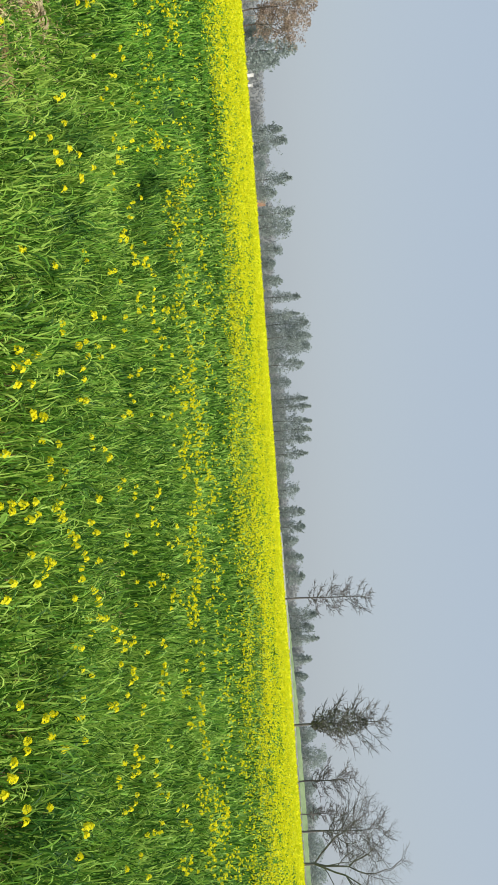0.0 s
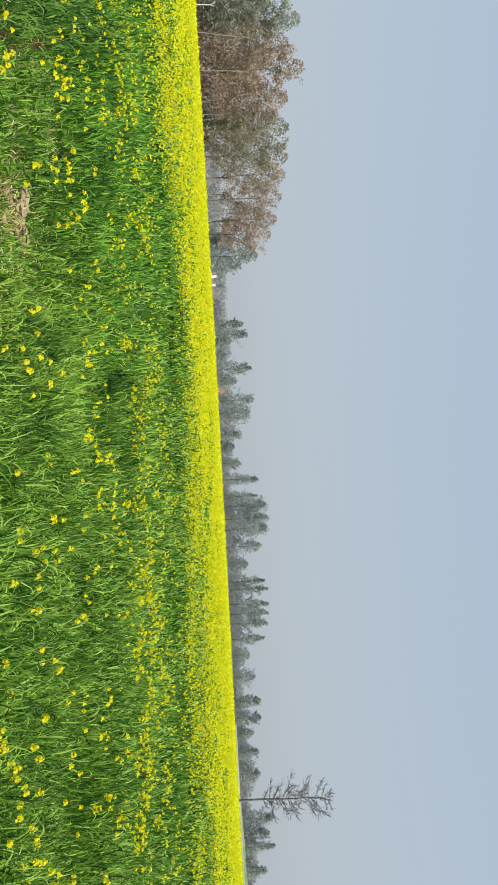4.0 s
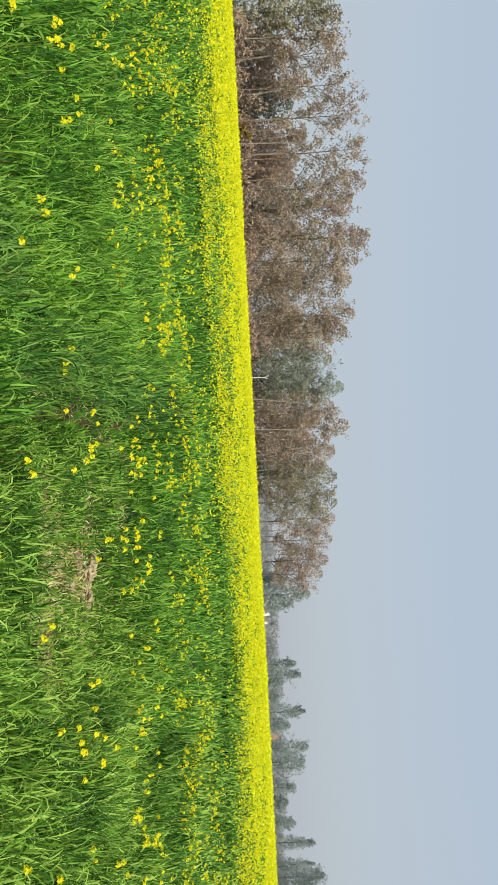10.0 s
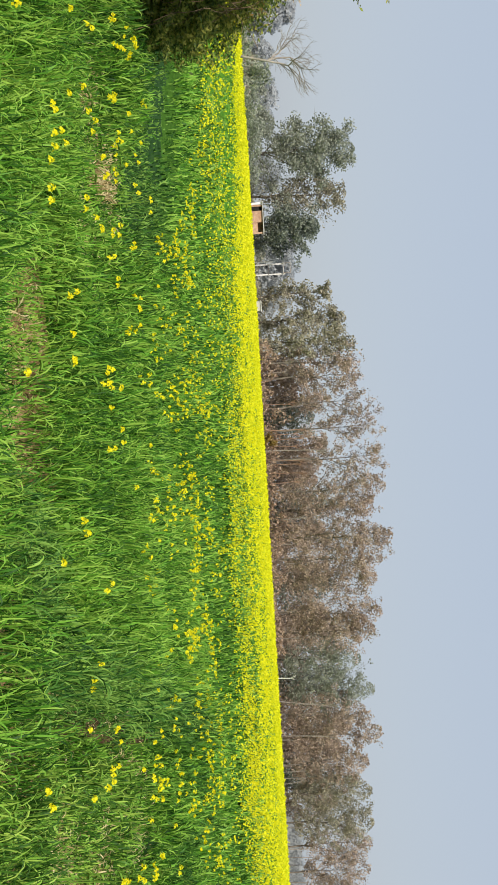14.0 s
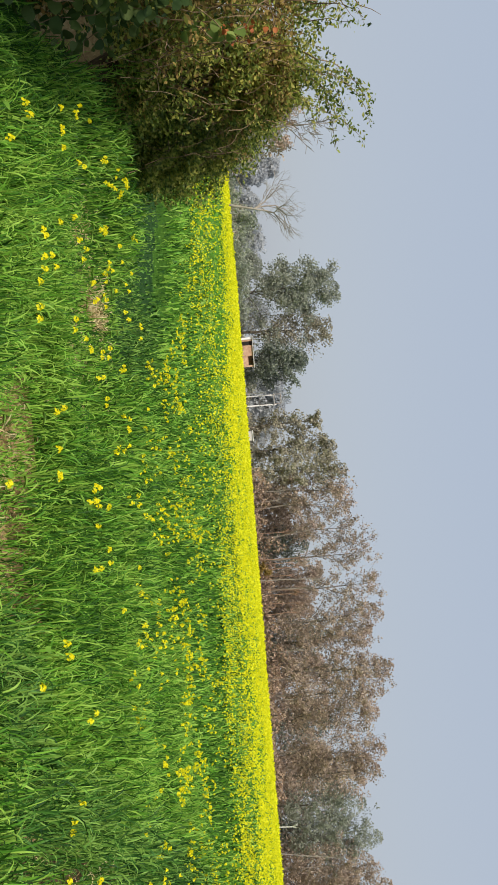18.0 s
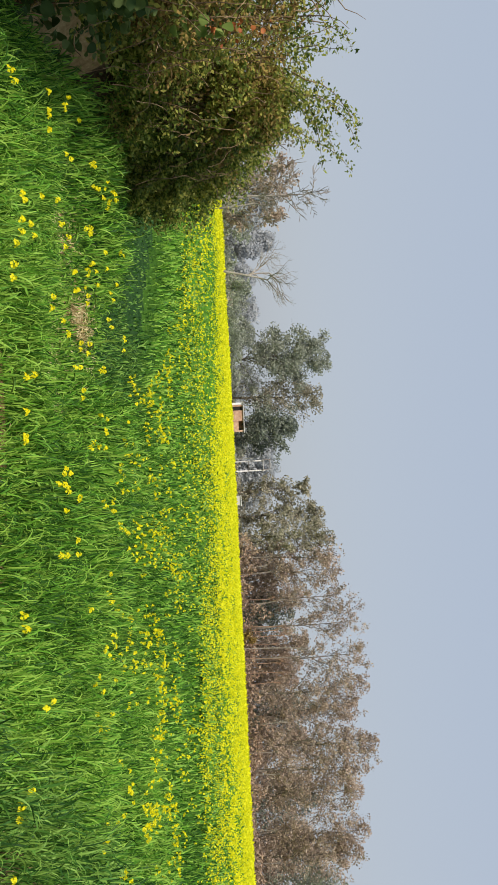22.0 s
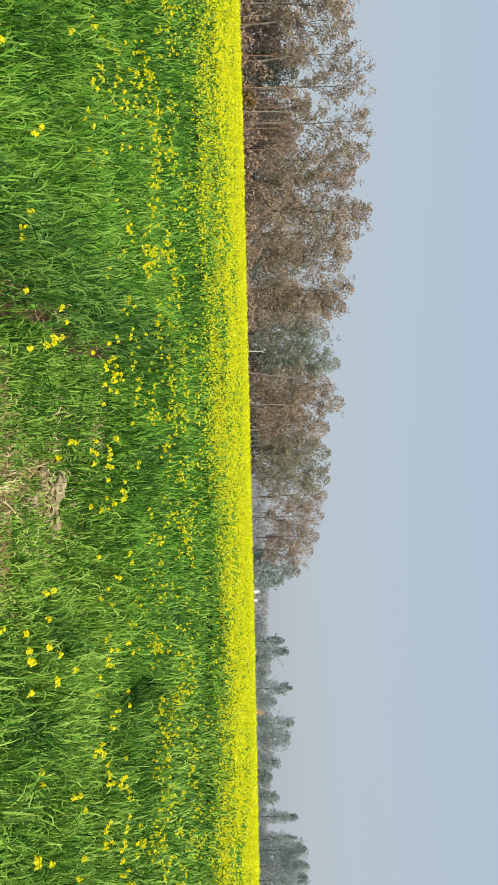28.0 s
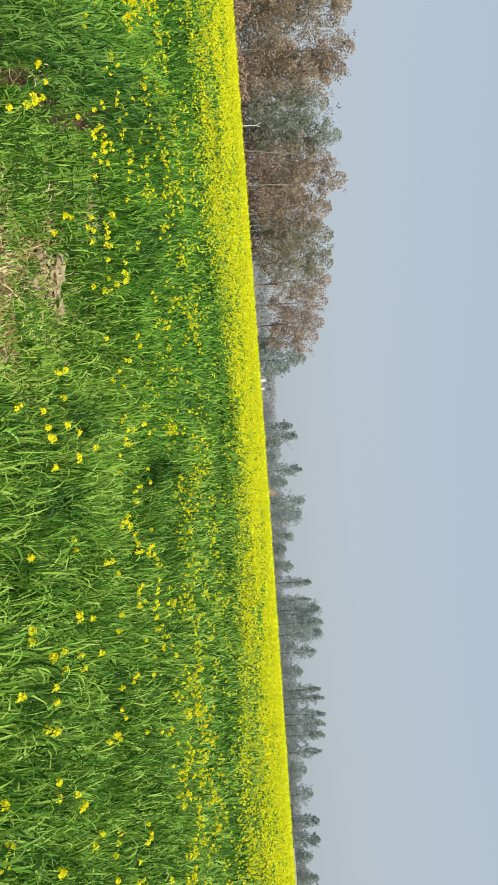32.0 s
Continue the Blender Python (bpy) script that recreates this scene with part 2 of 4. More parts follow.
def part(name, me, parent, label=""):
    """Link a mesh or bmesh as one part under a thing."""
    ob = under(new(name, me), parent)
    return tagged(ob, label) if label else ob


def thing(name, place, label, category, group="", kind=""):
    ob = new(name)
    ob.location = place
    return tagged(ob, label, category, group, kind)


def from_bm(name, bm, mat, smooth=False):
    me = bpy.data.meshes.new(name)
    bm.to_mesh(me)
    bm.free()
    me.materials.append(mat)
    if smooth:
        me.polygons.foreach_set("use_smooth", [True] * len(me.polygons))
    return me


def block(name, size, centre, mat, bevel=0.02, turn=0.0):
    bm = bmesh.new()
    bmesh.ops.create_cube(bm, size=1, matrix=Matrix.Translation(centre) @ Matrix.Rotation(turn, 4, "Z") @ Matrix.Diagonal((*size, 1)))
    if bevel:
        bmesh.ops.bevel(bm, geom=bm.edges[:], offset=bevel, segments=2, affect="EDGES")
    return from_bm(name, bm, mat)


def unit(v):
    return v / np.maximum(np.linalg.norm(v, axis=-1, keepdims=True), 1e-9)


def tubes(segments, sides=6):
    """Tapered tubes: rows of (x0, y0, z0, x1, y1, z1, r0, r1)."""
    s = np.asarray(segments, dtype=float)
    a, b, r0, r1 = s[:, :3], s[:, 3:6], s[:, 6], s[:, 7]
    d = unit(b - a)
    side = np.where(np.abs(d[:, 2:3]) > 0.9, [[1.0, 0, 0]], [[0, 0, 1.0]])
    u = unit(np.cross(d, side))
    w = np.cross(d, u)
    ang = np.arange(sides) * 2 * math.pi / sides
    ring = np.cos(ang)[None, :, None] * u[:, None] + np.sin(ang)[None, :, None] * w[:, None]
    v = np.concatenate([a[:, None] + ring * r0[:, None, None], b[:, None] + ring * r1[:, None, None]], 1).reshape(-1, 3)
    k = np.arange(sides)
    f = np.stack([k, (k + 1) % sides, (k + 1) % sides + sides, k + sides], 1)
    faces = (np.arange(len(s))[:, None, None] * 2 * sides + f[None]).reshape(-1, 4)
    return v, faces


def leaf_cards(centres, size, g, flat=0.0, long=1.0):
    """One kite-shaped, slightly folded leaf at each place. flat: how far the leaves lie level."""
    n = len(centres)
    u = unit(g.normal(size=(n, 3)) * np.array([1, 1, 1 - flat]))
    w = unit(np.cross(u, g.normal(size=(n, 3))))
    up = np.cross(u, w)
    s = (np.asarray(size) * g.uniform(0.6, 1.35, n))[:, None]
    tip, mid = u * s * 0.5 * long, w * s * 0.32
    v = np.stack([centres - tip, centres + mid + up * s * 0.08, centres + tip, centres - mid + up * s * 0.08], 1).reshape(-1, 3)
    return v, np.arange(n * 4).reshape(n, 4)


def round_leaves(centres, size, g, flat=0.4):
    """Broad oval leaves of three strips each, cupped along the middle."""
    n = len(centres)
    u = unit(g.normal(size=(n, 3)) * np.array([1, 1, 1 - flat]))
    w = unit(np.cross(u, g.normal(size=(n, 3))))
    up = np.cross(u, w)
    s = (size * g.uniform(0.6, 1.3, n))[:, None]
    rows = []
    for l, h in ((-0.5, 0.05), (-0.4, 0.24), (-0.22, 0.38), (0.0, 0.43), (0.2, 0.40), (0.38, 0.25), (0.54, 0.02)):
        c = centres + u * s * l - up * s * (l * l * 0.5)
        rows += [c - w * s * h + up * s * h * 0.2, c + w * s * h + up * s * h * 0.2]
    v = np.stack(rows, 1).reshape(-1, 3)
    f = np.array([(2 * k, 2 * k + 1, 2 * k + 3, 2 * k + 2) for k in range(6)])
    return v, (np.arange(n)[:, None, None] * 14 + f[None]).reshape(-1, 4)


# ---- ground ----
PATCHES = [(-2.98, 4.58, 0.36, 0.30), (-2.16, 3.45, 0.34, 0.22), (-2.58, 4.0, 0.28, 0.24), (-2.36, 3.68, 0.20, 0.20), (-1.92, 3.78, 0.16, 0.14), (-7.65, 0.33, 0.48, 0.22), (-6.1, 0.40, 0.28, 0.18), (-6.9, -0.7, 0.20, 0.14), (-7.4, -0.45, 0.18, 0.12),
           (-3.6, 0.6, 0.11, 0.09), (-4.25, 0.42, 0.10, 0.08), (-4.42, 5.49, 0.16, 0.12), (-2.59, 3.6, 0.14, 0.12), (1.75, 5.75, 0.14, 0.14)]


def bare(x, y):
    """1 on the bare patches of soil, 0 elsewhere."""
    v = np.full_like(x, -1.0)
    wob = (value_noise(x, y, 0.23) - 0.5) * 1.0 + (value_noise(x, y, 0.08) - 0.5) * 0.9
    for px, py, rx, ry in PATCHES:
        v = np.maximum(v, 1.15 - np.hypot((x - px) / rx, (y - py) / ry) + wob)
    return np.clip(v * 1.3, 0, 1)


def trampled(x, y):
    """1 where the crop stands low round the bare patches, 0 elsewhere."""
    v = np.zeros_like(x)
    for px, py, rx, ry in PATCHES:
        v = np.maximum(v, 1.7 - np.hypot((x - px) / (rx + 0.38), (y - py) / (ry + 0.38)))
    return np.clip(v + (value_noise(x, y, 0.3) - 0.5) * 0.7, 0, 1)


# low, trodden lines between the plots: two ends and the half width
FURROWS = [(2.9, 5.0, 0.7, 5.65, 0.40), (0.7, 5.65, -0.25, 6.25, 0.40), (-0.25, 6.25, -1.8, 6.2, 0.22), (-2.3, 7.0, -3.9, 10.4, 0.18), (-4.6, 6.8, -8.8, 11.0, 0.32), (-5.0, 11.0, -6.4, 14.4, 0.3)]
# a bare ditch between two plots
DITCH = [(-2.35, 1.95), (-3.3, 2.95), (-4.4, 4.35), (-5.35, 5.55), (-6.75, 7.35)]


def ditch(x, y):
    """Distance from the ditch, negative on the side of the bare patches."""
    best, side = np.full_like(x, 99.0), np.ones_like(x)
    wob = (value_noise(x, y, 0.45) - 0.5) * 0.22
    for (x0, y0), (x1, y1) in zip(DITCH, DITCH[1:]):
        dx, dy = x1 - x0, y1 - y0
        t = np.clip(((x - x0) * dx + (y - y0) * dy) / (dx * dx + dy * dy), 0, 1)
        d = np.hypot(x - x0 - t * dx, y - y0 - t * dy)
        near = d < best
        best = np.where(near, d, best)
        side = np.where(near, np.sign(dx * (y - y0) - dy * (x - x0)), side)
    return best * side + wob


def furrow(x, y):
    """1 in the low lines between the plots, 0 elsewhere."""
    v = np.zeros_like(x)
    for x0, y0, x1, y1, w in FURROWS:
        n2 = (x1 - x0) ** 2 + (y1 - y0) ** 2
        s = np.clip(((x - x0) * (x1 - x0) + (y - y0) * (y1 - y0)) / n2, 0, 1)
        d = np.hypot(x - x0 - s * (x1 - x0), y - y0 - s * (y1 - y0)) + (value_noise(x, y, 0.8) - 0.5) * w
        v = np.maximum(v, 1.3 - d / w)
    return np.clip(v, 0, 1)


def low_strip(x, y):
    """1 on the low strip beyond the hedge's tip, its shade put into dark colours, 0 elsewhere."""
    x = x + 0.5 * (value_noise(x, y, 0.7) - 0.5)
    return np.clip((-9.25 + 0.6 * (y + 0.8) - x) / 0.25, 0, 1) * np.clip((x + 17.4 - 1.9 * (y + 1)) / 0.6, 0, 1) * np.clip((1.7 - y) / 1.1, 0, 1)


def bank_line(x):
    """The foot of the hedge's bank, as y over x."""
    return np.interp(x, [-12.5, -11, -9.5, -8.5, -7.5, -6.5, -4], [-1.3, -1.0, -1.1, -1.35, -1.75, -1.95, -1.97])


def ground_height(x, y):
    h = 0.05 * (value_noise(x, y, 1.7) - 0.5) - 0.10 * furrow(x, y) - 0.15 * np.exp(-(ditch(x, y) / 0.18) ** 2) + 0.03 * bare(x, y) * value_noise(x, y, 0.1)
    rise = np.clip((bank_line(x) - y) / 0.3, 0, 1) * np.clip((x + 12.5) / 2, 0, 1) * np.clip((0.8 - x) / 2, 0, 1)
    return h + 0.58 * rise * rise * (3 - 2 * rise)


# rings that widen towards the horizon, with fine cells near the camera
radii = np.concatenate([np.linspace(0, 16, 150), np.geomspace(17, 4000, 60)])
angles = np.linspace(0, 2 * math.pi, 240, endpoint=False)
gx = HERE[0] + radii[:, None] * np.cos(angles)[None]
gy = HERE[1] + radii[:, None] * np.sin(angles)[None]
gz = ground_height(gx, gy)
gz[radii > 40] = 0
i, j = np.meshgrid(np.arange(len(radii) - 1), np.arange(240), indexing="ij")
gf = np.stack([i * 240 + j, (i + 1) * 240 + j, (i + 1) * 240 + (j + 1) % 240, i * 240 + (j + 1) % 240], -1).reshape(-1, 4)
zone = np.where(radii[i.ravel()] < 5.5, 1, np.where(radii[i.ravel()] < 30, 2, 0))
bank = ((gy[:-1] < bank_line(gx[:-1]) + 0.15) & (gx[:-1] < 0.9 + 0.6 * value_noise(gx[:-1], gy[:-1], 0.5))).ravel()
zone[bank & (radii[i.ravel()] < 16)] = 4
zone[bank & (radii[i.ravel()] < 16) & (np.abs(gx[:-1].ravel() + 6.6) < 0.8)] = 1
zone[bare(gx[:-1], gy[:-1]).ravel() > 0.3] = 1
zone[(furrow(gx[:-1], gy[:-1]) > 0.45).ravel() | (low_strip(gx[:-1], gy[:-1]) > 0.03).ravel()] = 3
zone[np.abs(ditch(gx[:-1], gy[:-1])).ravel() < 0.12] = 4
ground = new("ground", mesh_of("ground", np.stack([gx, gy, gz], -1).reshape(-1, 3), gf, [FARMLAND, SOIL, TURF, SHADE_SOIL, SHADE_EARTH], True, zone))
tagged(ground, "brown tilled soil of a wide flat farm field", "ground", kind="structure")


# ---- wheat ----
def sector(n, r0, r1, a0, a1, g):
    """n places, even over the ground, between two distances and two directions."""
    r = np.sqrt(g.uniform(r0 * r0, r1 * r1, n))
    a = np.radians(g.uniform(a0, a1, n))
    return HERE[0] - r * np.sin(a), HERE[1] + r * np.cos(a), r


def mustard_share(x, y):
    """How far the crop has turned from wheat to flowering mustard, 0 to 1."""
    r = np.hypot(x - HERE[0], y - HERE[1])
    a = np.degrees(np.arctan2(-(x - HERE[0]), y - HERE[1]))
    start = np.interp(a, [-35, 0, 15, 40, 53, 62, 72, 80, 92], [14.8, 15.4, 17.2, 17.4, 15.4, 16.6, 19.6, 27.0, 33.0]) + 1.8 * (value_noise(x, y, 3.0) - 0.5)
    return np.clip((r - start) / np.interp(a, [36, 46, 62, 80], [3.2, 1.9, 2.2, 12.0]), 0, 1)


def ribbon_mesh(name, base, heading, length, lean, bend, width, segs, mat):
    """Grass leaves as tapered ribbons along arcs: they rise, bend over and let the tip hang."""
    n = len(base)
    s = (np.arange(segs) + 0.5) / segs
    tilt = lean[:, None] + bend[:, None] * s[None] ** 1.6
    d = np.stack([np.cos(heading), np.sin(heading), np.zeros(n)], 1)
    w = np.stack([-np.sin(heading), np.cos(heading), np.zeros(n)], 1)
    step = d[:, None] * np.sin(tilt)[..., None] + np.array([0, 0, 1.0]) * np.cos(tilt)[..., None]
    mid = np.concatenate([np.zeros((n, 1, 3)), np.cumsum(step * (length / segs)[:, None, None], 1)], 1) + base[:, None]
    u = np.linspace(0, 1, segs + 1)
    taper = np.minimum(0.55 + 1.2 * u, 1.0) * np.clip((1 - u) * 2.0, 0, 1) ** 0.8
    twist = rng.uniform(-1.3, 1.3, n)[:, None] + rng.uniform(-0.8, 0.8, n)[:, None] * u[None]
    turn = lean[:, None] + bend[:, None] * u[None] ** 1.6
    face = d[:, None] * np.cos(turn)[..., None] - np.array([0, 0, 1.0]) * np.sin(turn)[..., None]
    ww = w[:, None] * np.cos(twist)[..., None] + face * np.sin(twist)[..., None]
    half = ww * (width[:, None] * taper[None])[..., None] * 0.5
    v = np.stack([mid - half, mid + half], 2).reshape(-1, 3)
    k = np.arange(segs)
    f = np.stack([2 * k, 2 * k + 1, 2 * k + 3, 2 * k, 2 * k + 3, 2 * k + 2], 1).reshape(-1, 3)[:-1]
    faces = (np.arange(n)[:, None, None] * 2 * (segs + 1) + f[None]).reshape(-1, 3)
    return mesh_of(name, v, faces, mat, True)


def crop_height(x, y):
    d = ditch(x, y)
    base = (0.27 + 0.21 * value_noise(x, y, 1.5) + 0.08 * value_noise(x + 9, y, 0.4) + 0.10 * value_noise(x, y + 9, 0.15)) * (1 - 0.68 * furrow(x, y)) * (1 - 0.78 * low_strip(x, y)) * (1 - 0.76 * trampled(x, y))
    tall = np.where(d > 0, 0.15 * np.exp(-((d - 0.38) / 0.42) ** 2), 0)
    low = np.where(d < 0, 0.3 * np.exp(-((d + 0.15) / 0.3) ** 2), 0)
    return (base + tall) * (1 - low) * (1 - 0.62 * np.exp(-(d / 0.14) ** 2))


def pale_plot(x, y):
    """True on the plots of paler wheat."""
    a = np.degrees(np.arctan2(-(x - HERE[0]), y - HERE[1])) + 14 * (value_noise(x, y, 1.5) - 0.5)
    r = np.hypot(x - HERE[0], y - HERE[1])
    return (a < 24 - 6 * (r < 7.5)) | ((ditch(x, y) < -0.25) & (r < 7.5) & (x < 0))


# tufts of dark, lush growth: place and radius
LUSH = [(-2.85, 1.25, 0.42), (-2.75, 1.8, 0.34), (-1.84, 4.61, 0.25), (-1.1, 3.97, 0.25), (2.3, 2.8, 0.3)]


def deepened(x, y):
    """True where leaves turn dark: painted shade in the low lines, the strip and along the ditch's far side, lush
    growth in some tufts.
    """
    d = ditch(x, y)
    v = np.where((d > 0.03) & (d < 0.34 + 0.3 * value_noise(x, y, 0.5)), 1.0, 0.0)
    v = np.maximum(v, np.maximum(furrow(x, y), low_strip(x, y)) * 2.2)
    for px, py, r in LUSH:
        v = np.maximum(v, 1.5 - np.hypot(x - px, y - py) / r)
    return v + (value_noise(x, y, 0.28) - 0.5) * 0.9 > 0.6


def wheat_zone(name, n, r0, r1, segs, wide, g, mat=None, keep_bare=False, a0=-37, a1=116):
    x, y, r = sector(n, r0, r1, a0, a1, g)
    b = np.maximum(bare(x, y), 0.45 * np.exp(-(ditch(x, y) / 0.2) ** 2) + 0.17 * trampled(x, y) + 0.05 * (ditch(x, y) < 0) * (ditch(x, y) > -2.5)) if keep_bare else bare(x, y)
    chance = g.random(n)
    keep = (chance > b * 0.9) if not keep_bare else (chance < b)
    keep &= (y > bank_line(x) - np.where(x > -7.4, 0.0, 0.3)) | (x > 0.9)
    keep &= chance > np.maximum(np.maximum(0.35 * furrow(x, y), 0.4 * low_strip(x, y)), 0.5 * np.exp(-(ditch(x, y) / 0.10) ** 4))
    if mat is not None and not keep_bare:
        dark = deepened(x, y)
        keep &= dark if mat is WHEAT_SHADE_LUSH else (pale_plot(x, y) == (mat is WHEAT_PALE)) & ~dark
    x, y, r, b = x[keep], y[keep], r[keep], b[keep]
    n = len(x)
    top = crop_height(x, y) * g.uniform(0.7, 1.1, n) + 0.30 * mustard_share(x, y)
    length = g.uniform(0.11, 0.27, n) * np.minimum(1, top / 0.34)
    if keep_bare:
        top = np.maximum(top * g.uniform(0.25, 0.6, n), g.uniform(0.04, 0.15, n))
        length = g.uniform(0.05, 0.13, n)
    upper = g.random(n) < 0.70
    start = np.maximum(0.0, np.where(upper, top - length * 0.72, top * g.uniform(0.0, 0.6, n)))
    base = np.stack([x, y, ground_height(x, y) + start - 0.02], 1)
    wind = 2.9 + 1.6 * (value_noise(x, y, 2.0) - 0.5)
    heading = np.where(g.random(n) < 0.08, wind + g.normal(0, 0.7, n), g.uniform(0, 2 * math.pi, n))
    hang = g.random(n)
    bend = np.where(hang < 0.33, g.uniform(0.1, 0.8, n), np.where(hang < 0.68, g.uniform(0.8, 1.9, n), g.uniform(1.9, 3.0, n)))
    lean = np.abs(g.normal(0, 0.16, n)) + (1.2 * g.random(n) if keep_bare else 0)
    return ribbon_mesh(name, base, heading, length, lean, bend, g.uniform(0.0075, 0.013, n) * wide * np.interp(r, [6.4, 11.5], [1, 1.15]), segs, mat)


g = np.random.default_rng(11)
wheat = thing("wheat_field", (0, 0, 0), "lush green knee-high wheat with long arching leaves", "wheat", kind="stuff")
for mat in (WHEAT, WHEAT_PALE, WHEAT_SHADE_LUSH):
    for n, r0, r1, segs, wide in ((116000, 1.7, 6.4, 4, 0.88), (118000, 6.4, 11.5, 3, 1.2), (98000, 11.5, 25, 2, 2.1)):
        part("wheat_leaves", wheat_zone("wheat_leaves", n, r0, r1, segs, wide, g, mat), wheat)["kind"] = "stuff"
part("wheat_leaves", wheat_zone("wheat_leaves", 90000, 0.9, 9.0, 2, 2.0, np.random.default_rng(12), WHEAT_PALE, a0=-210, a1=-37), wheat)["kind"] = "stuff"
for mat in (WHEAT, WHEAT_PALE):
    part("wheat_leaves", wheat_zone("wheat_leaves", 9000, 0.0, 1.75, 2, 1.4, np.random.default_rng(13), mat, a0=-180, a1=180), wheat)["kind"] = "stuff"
dry = new("dry_grass", wheat_zone("dry_grass", 170000, 1.6, 9.0, 3, 0.9, g, STRAW, True))
tagged(dry, "withered straw-coloured grass on bare soil patches", "grass", kind="stuff")


# ---- mustard ----
def floret_cards(centres, size, g, petals=2):
    """Crossed petal pairs, facing mostly up."""
    n = len(centres)
    vs = []
    for k in range(petals):
        nrm = unit(np.stack([g.normal(0, 1, n), g.normal(0, 1, n), g.uniform(0.1, 0.8, n)], 1))
        u = unit(np.cross(nrm, g.normal(size=(n, 3))))
        w = np.cross(nrm, u)
        s = (size * g.uniform(0.7, 1.25, n))[:, None] * 0.5
        c = centres + g.normal(0, 1, (n, 3)) * size[:, None] * 0.35
        vs.append(np.stack([c - u * s, c + w * s, c + u * s, c - w * s], 1))
    v = np.concatenate(vs, 1).reshape(-1, 3)
    return v, np.arange(len(v)).reshape(-1, 4)


def mustard_top(x, y):
    r = np.hypot(x - HERE[0], y - HERE[1])
    return 0.50 + 0.55 * np.clip((r - 11) / 26, 0, 1)


def far_edge(a):
    """How far the mustard reaches, by direction."""
    return np.interp(a, [-40, -20, 20, 30, 40, 62, 70, 82, 96, 120], [96, 94, 92, 84, 78, 75, 80, 86, 84, 80])


def blossoms(n, r0, r1, size, petals, g, density, lift=0.0):
    x, y, r = sector(n, r0, r1, -37, 100, g)
    a = np.degrees(np.arctan2(-(x - HERE[0]), y - HERE[1]))
    keep = (g.random(n) < density(x, y) * (1 - low_strip(x, y))) & (r < far_edge(a)) & ((y > bank_line(x) + 0.8) | (x < -13))
    x, y = x[keep], y[keep]
    z = mustard_top(x, y) + g.normal(0, 0.055, len(x)) + lift + 0.05 * (value_noise(x, y, 1.1) - 0.5)
    return floret_cards(np.stack([x, y, z], 1), np.full(len(x), size) * (0.8 + 0.4 * g.random(len(x))), g, petals)


def field_density(x, y):
    m = mustard_share(x, y)
    tuft = value_noise(x, y, 0.55) * 0.6 + value_noise(x + 40, y, 1.9) * 0.4
    patchy = np.clip((tuft - 0.28) * 3.4, 0.12, 1)
    a = np.degrees(np.arctan2(-(x - HERE[0]), y - HERE[1]))
    r = np.hypot(x - HERE[0], y - HERE[1])
    loose = np.clip((a - 62) / 10, 0, 1) * 0.17 * patchy * np.clip((r - 12) / 8, 0, 1)
    return np.clip(0.35 * np.exp(-((a - 39) / 4.5) ** 2 - ((r - 20.5) / 4) ** 2) + loose + m ** 1.1 * patchy * np.interp(r, [18, 24, 32], [0.45, 0.58, 0.85]) + 0.45 * np.clip((r - 50) / 20, 0, 1), 0, 1)


mustard = thing("mustard_field", (0, 0, 0), "dense mustard crop in full yellow bloom across the flat field", "mustard", kind="stuff")
for n, r0, r1, size, petals in ((110000, 11.0, 22.0, 0.036, 2), (98000, 22.0, 36.0, 0.055, 2), (66000, 36.0, 55.0, 0.076, 2), (74000, 55.0, 97.0, 0.135, 2)):
    v, f = blossoms(n, r0, r1, size, petals, g, field_density)
    part("blossoms", mesh_of("blossoms", v, f, PETAL), mustard)["kind"] = "stuff"

# leafy mass under the far flowers
ca, cr = np.radians(np.linspace(-60, 97, 200)), np.geomspace(25, 97, 110)
reach = np.minimum(cr[:, None], far_edge(np.degrees(ca))[None])
cx, cy = HERE[0] - reach * np.sin(ca)[None], HERE[1] + reach * np.cos(ca)[None]
cz = (mustard_top(cx, cy) - 0.16 + 0.16 * (value_noise(cx, cy, 0.8) - 0.5)) * np.clip((cr[:, None] - 24.0) / 5, 0.3, 1)
cz = np.where(cr[:, None] > far_edge(np.degrees(ca))[None] + 2, 0.0, cz)
i, j = np.meshgrid(np.arange(109), np.arange(199), indexing="ij")
cf = np.stack([i * 200 + j, (i + 1) * 200 + j, (i + 1) * 200 + j + 1, i * 200 + j + 1], -1).reshape(-1, 4)
part("foliage", mesh_of("foliage", np.stack([cx, cy, cz], -1).reshape(-1, 3), cf, [LEAFY, CANOPY], True, (cr[i.ravel()] > 56).astype(int)), mustard)["kind"] = "stuff"

# mustard leaves that break the mass up
x, y, r = sector(48000, 20.0, 48.0, -37, 100, g)
keep = (y > bank_line(x) + 0.8) | (x < -13)
x, y = x[keep], y[keep]
v, f = leaf_cards(np.stack([x, y, mustard_top(x, y) - g.uniform(0.02, 0.24, len(x))], 1), 0.095, g, 0.2, 1.5)
part("foliage", mesh_of("foliage", v, f, STALK), mustard)["kind"] = "stuff"


def tuft_density(x, y):
    """Loose bands and tufts of self-sown mustard within the wheat."""
    r = np.hypot(x - HERE[0], y - HERE[1])
    band = np.exp(-((r - 10.4) / 2.2) ** 2) * 0.62 + np.clip((r - 9.0) / 5, 0, 0.14) * np.clip((15.0 - r) / 2, 0.25, 1) + 0.05
    return np.clip(band * np.clip(value_noise(x, y, 0.42) * 2.2 - 0.8, 0, 1), 0, 1)


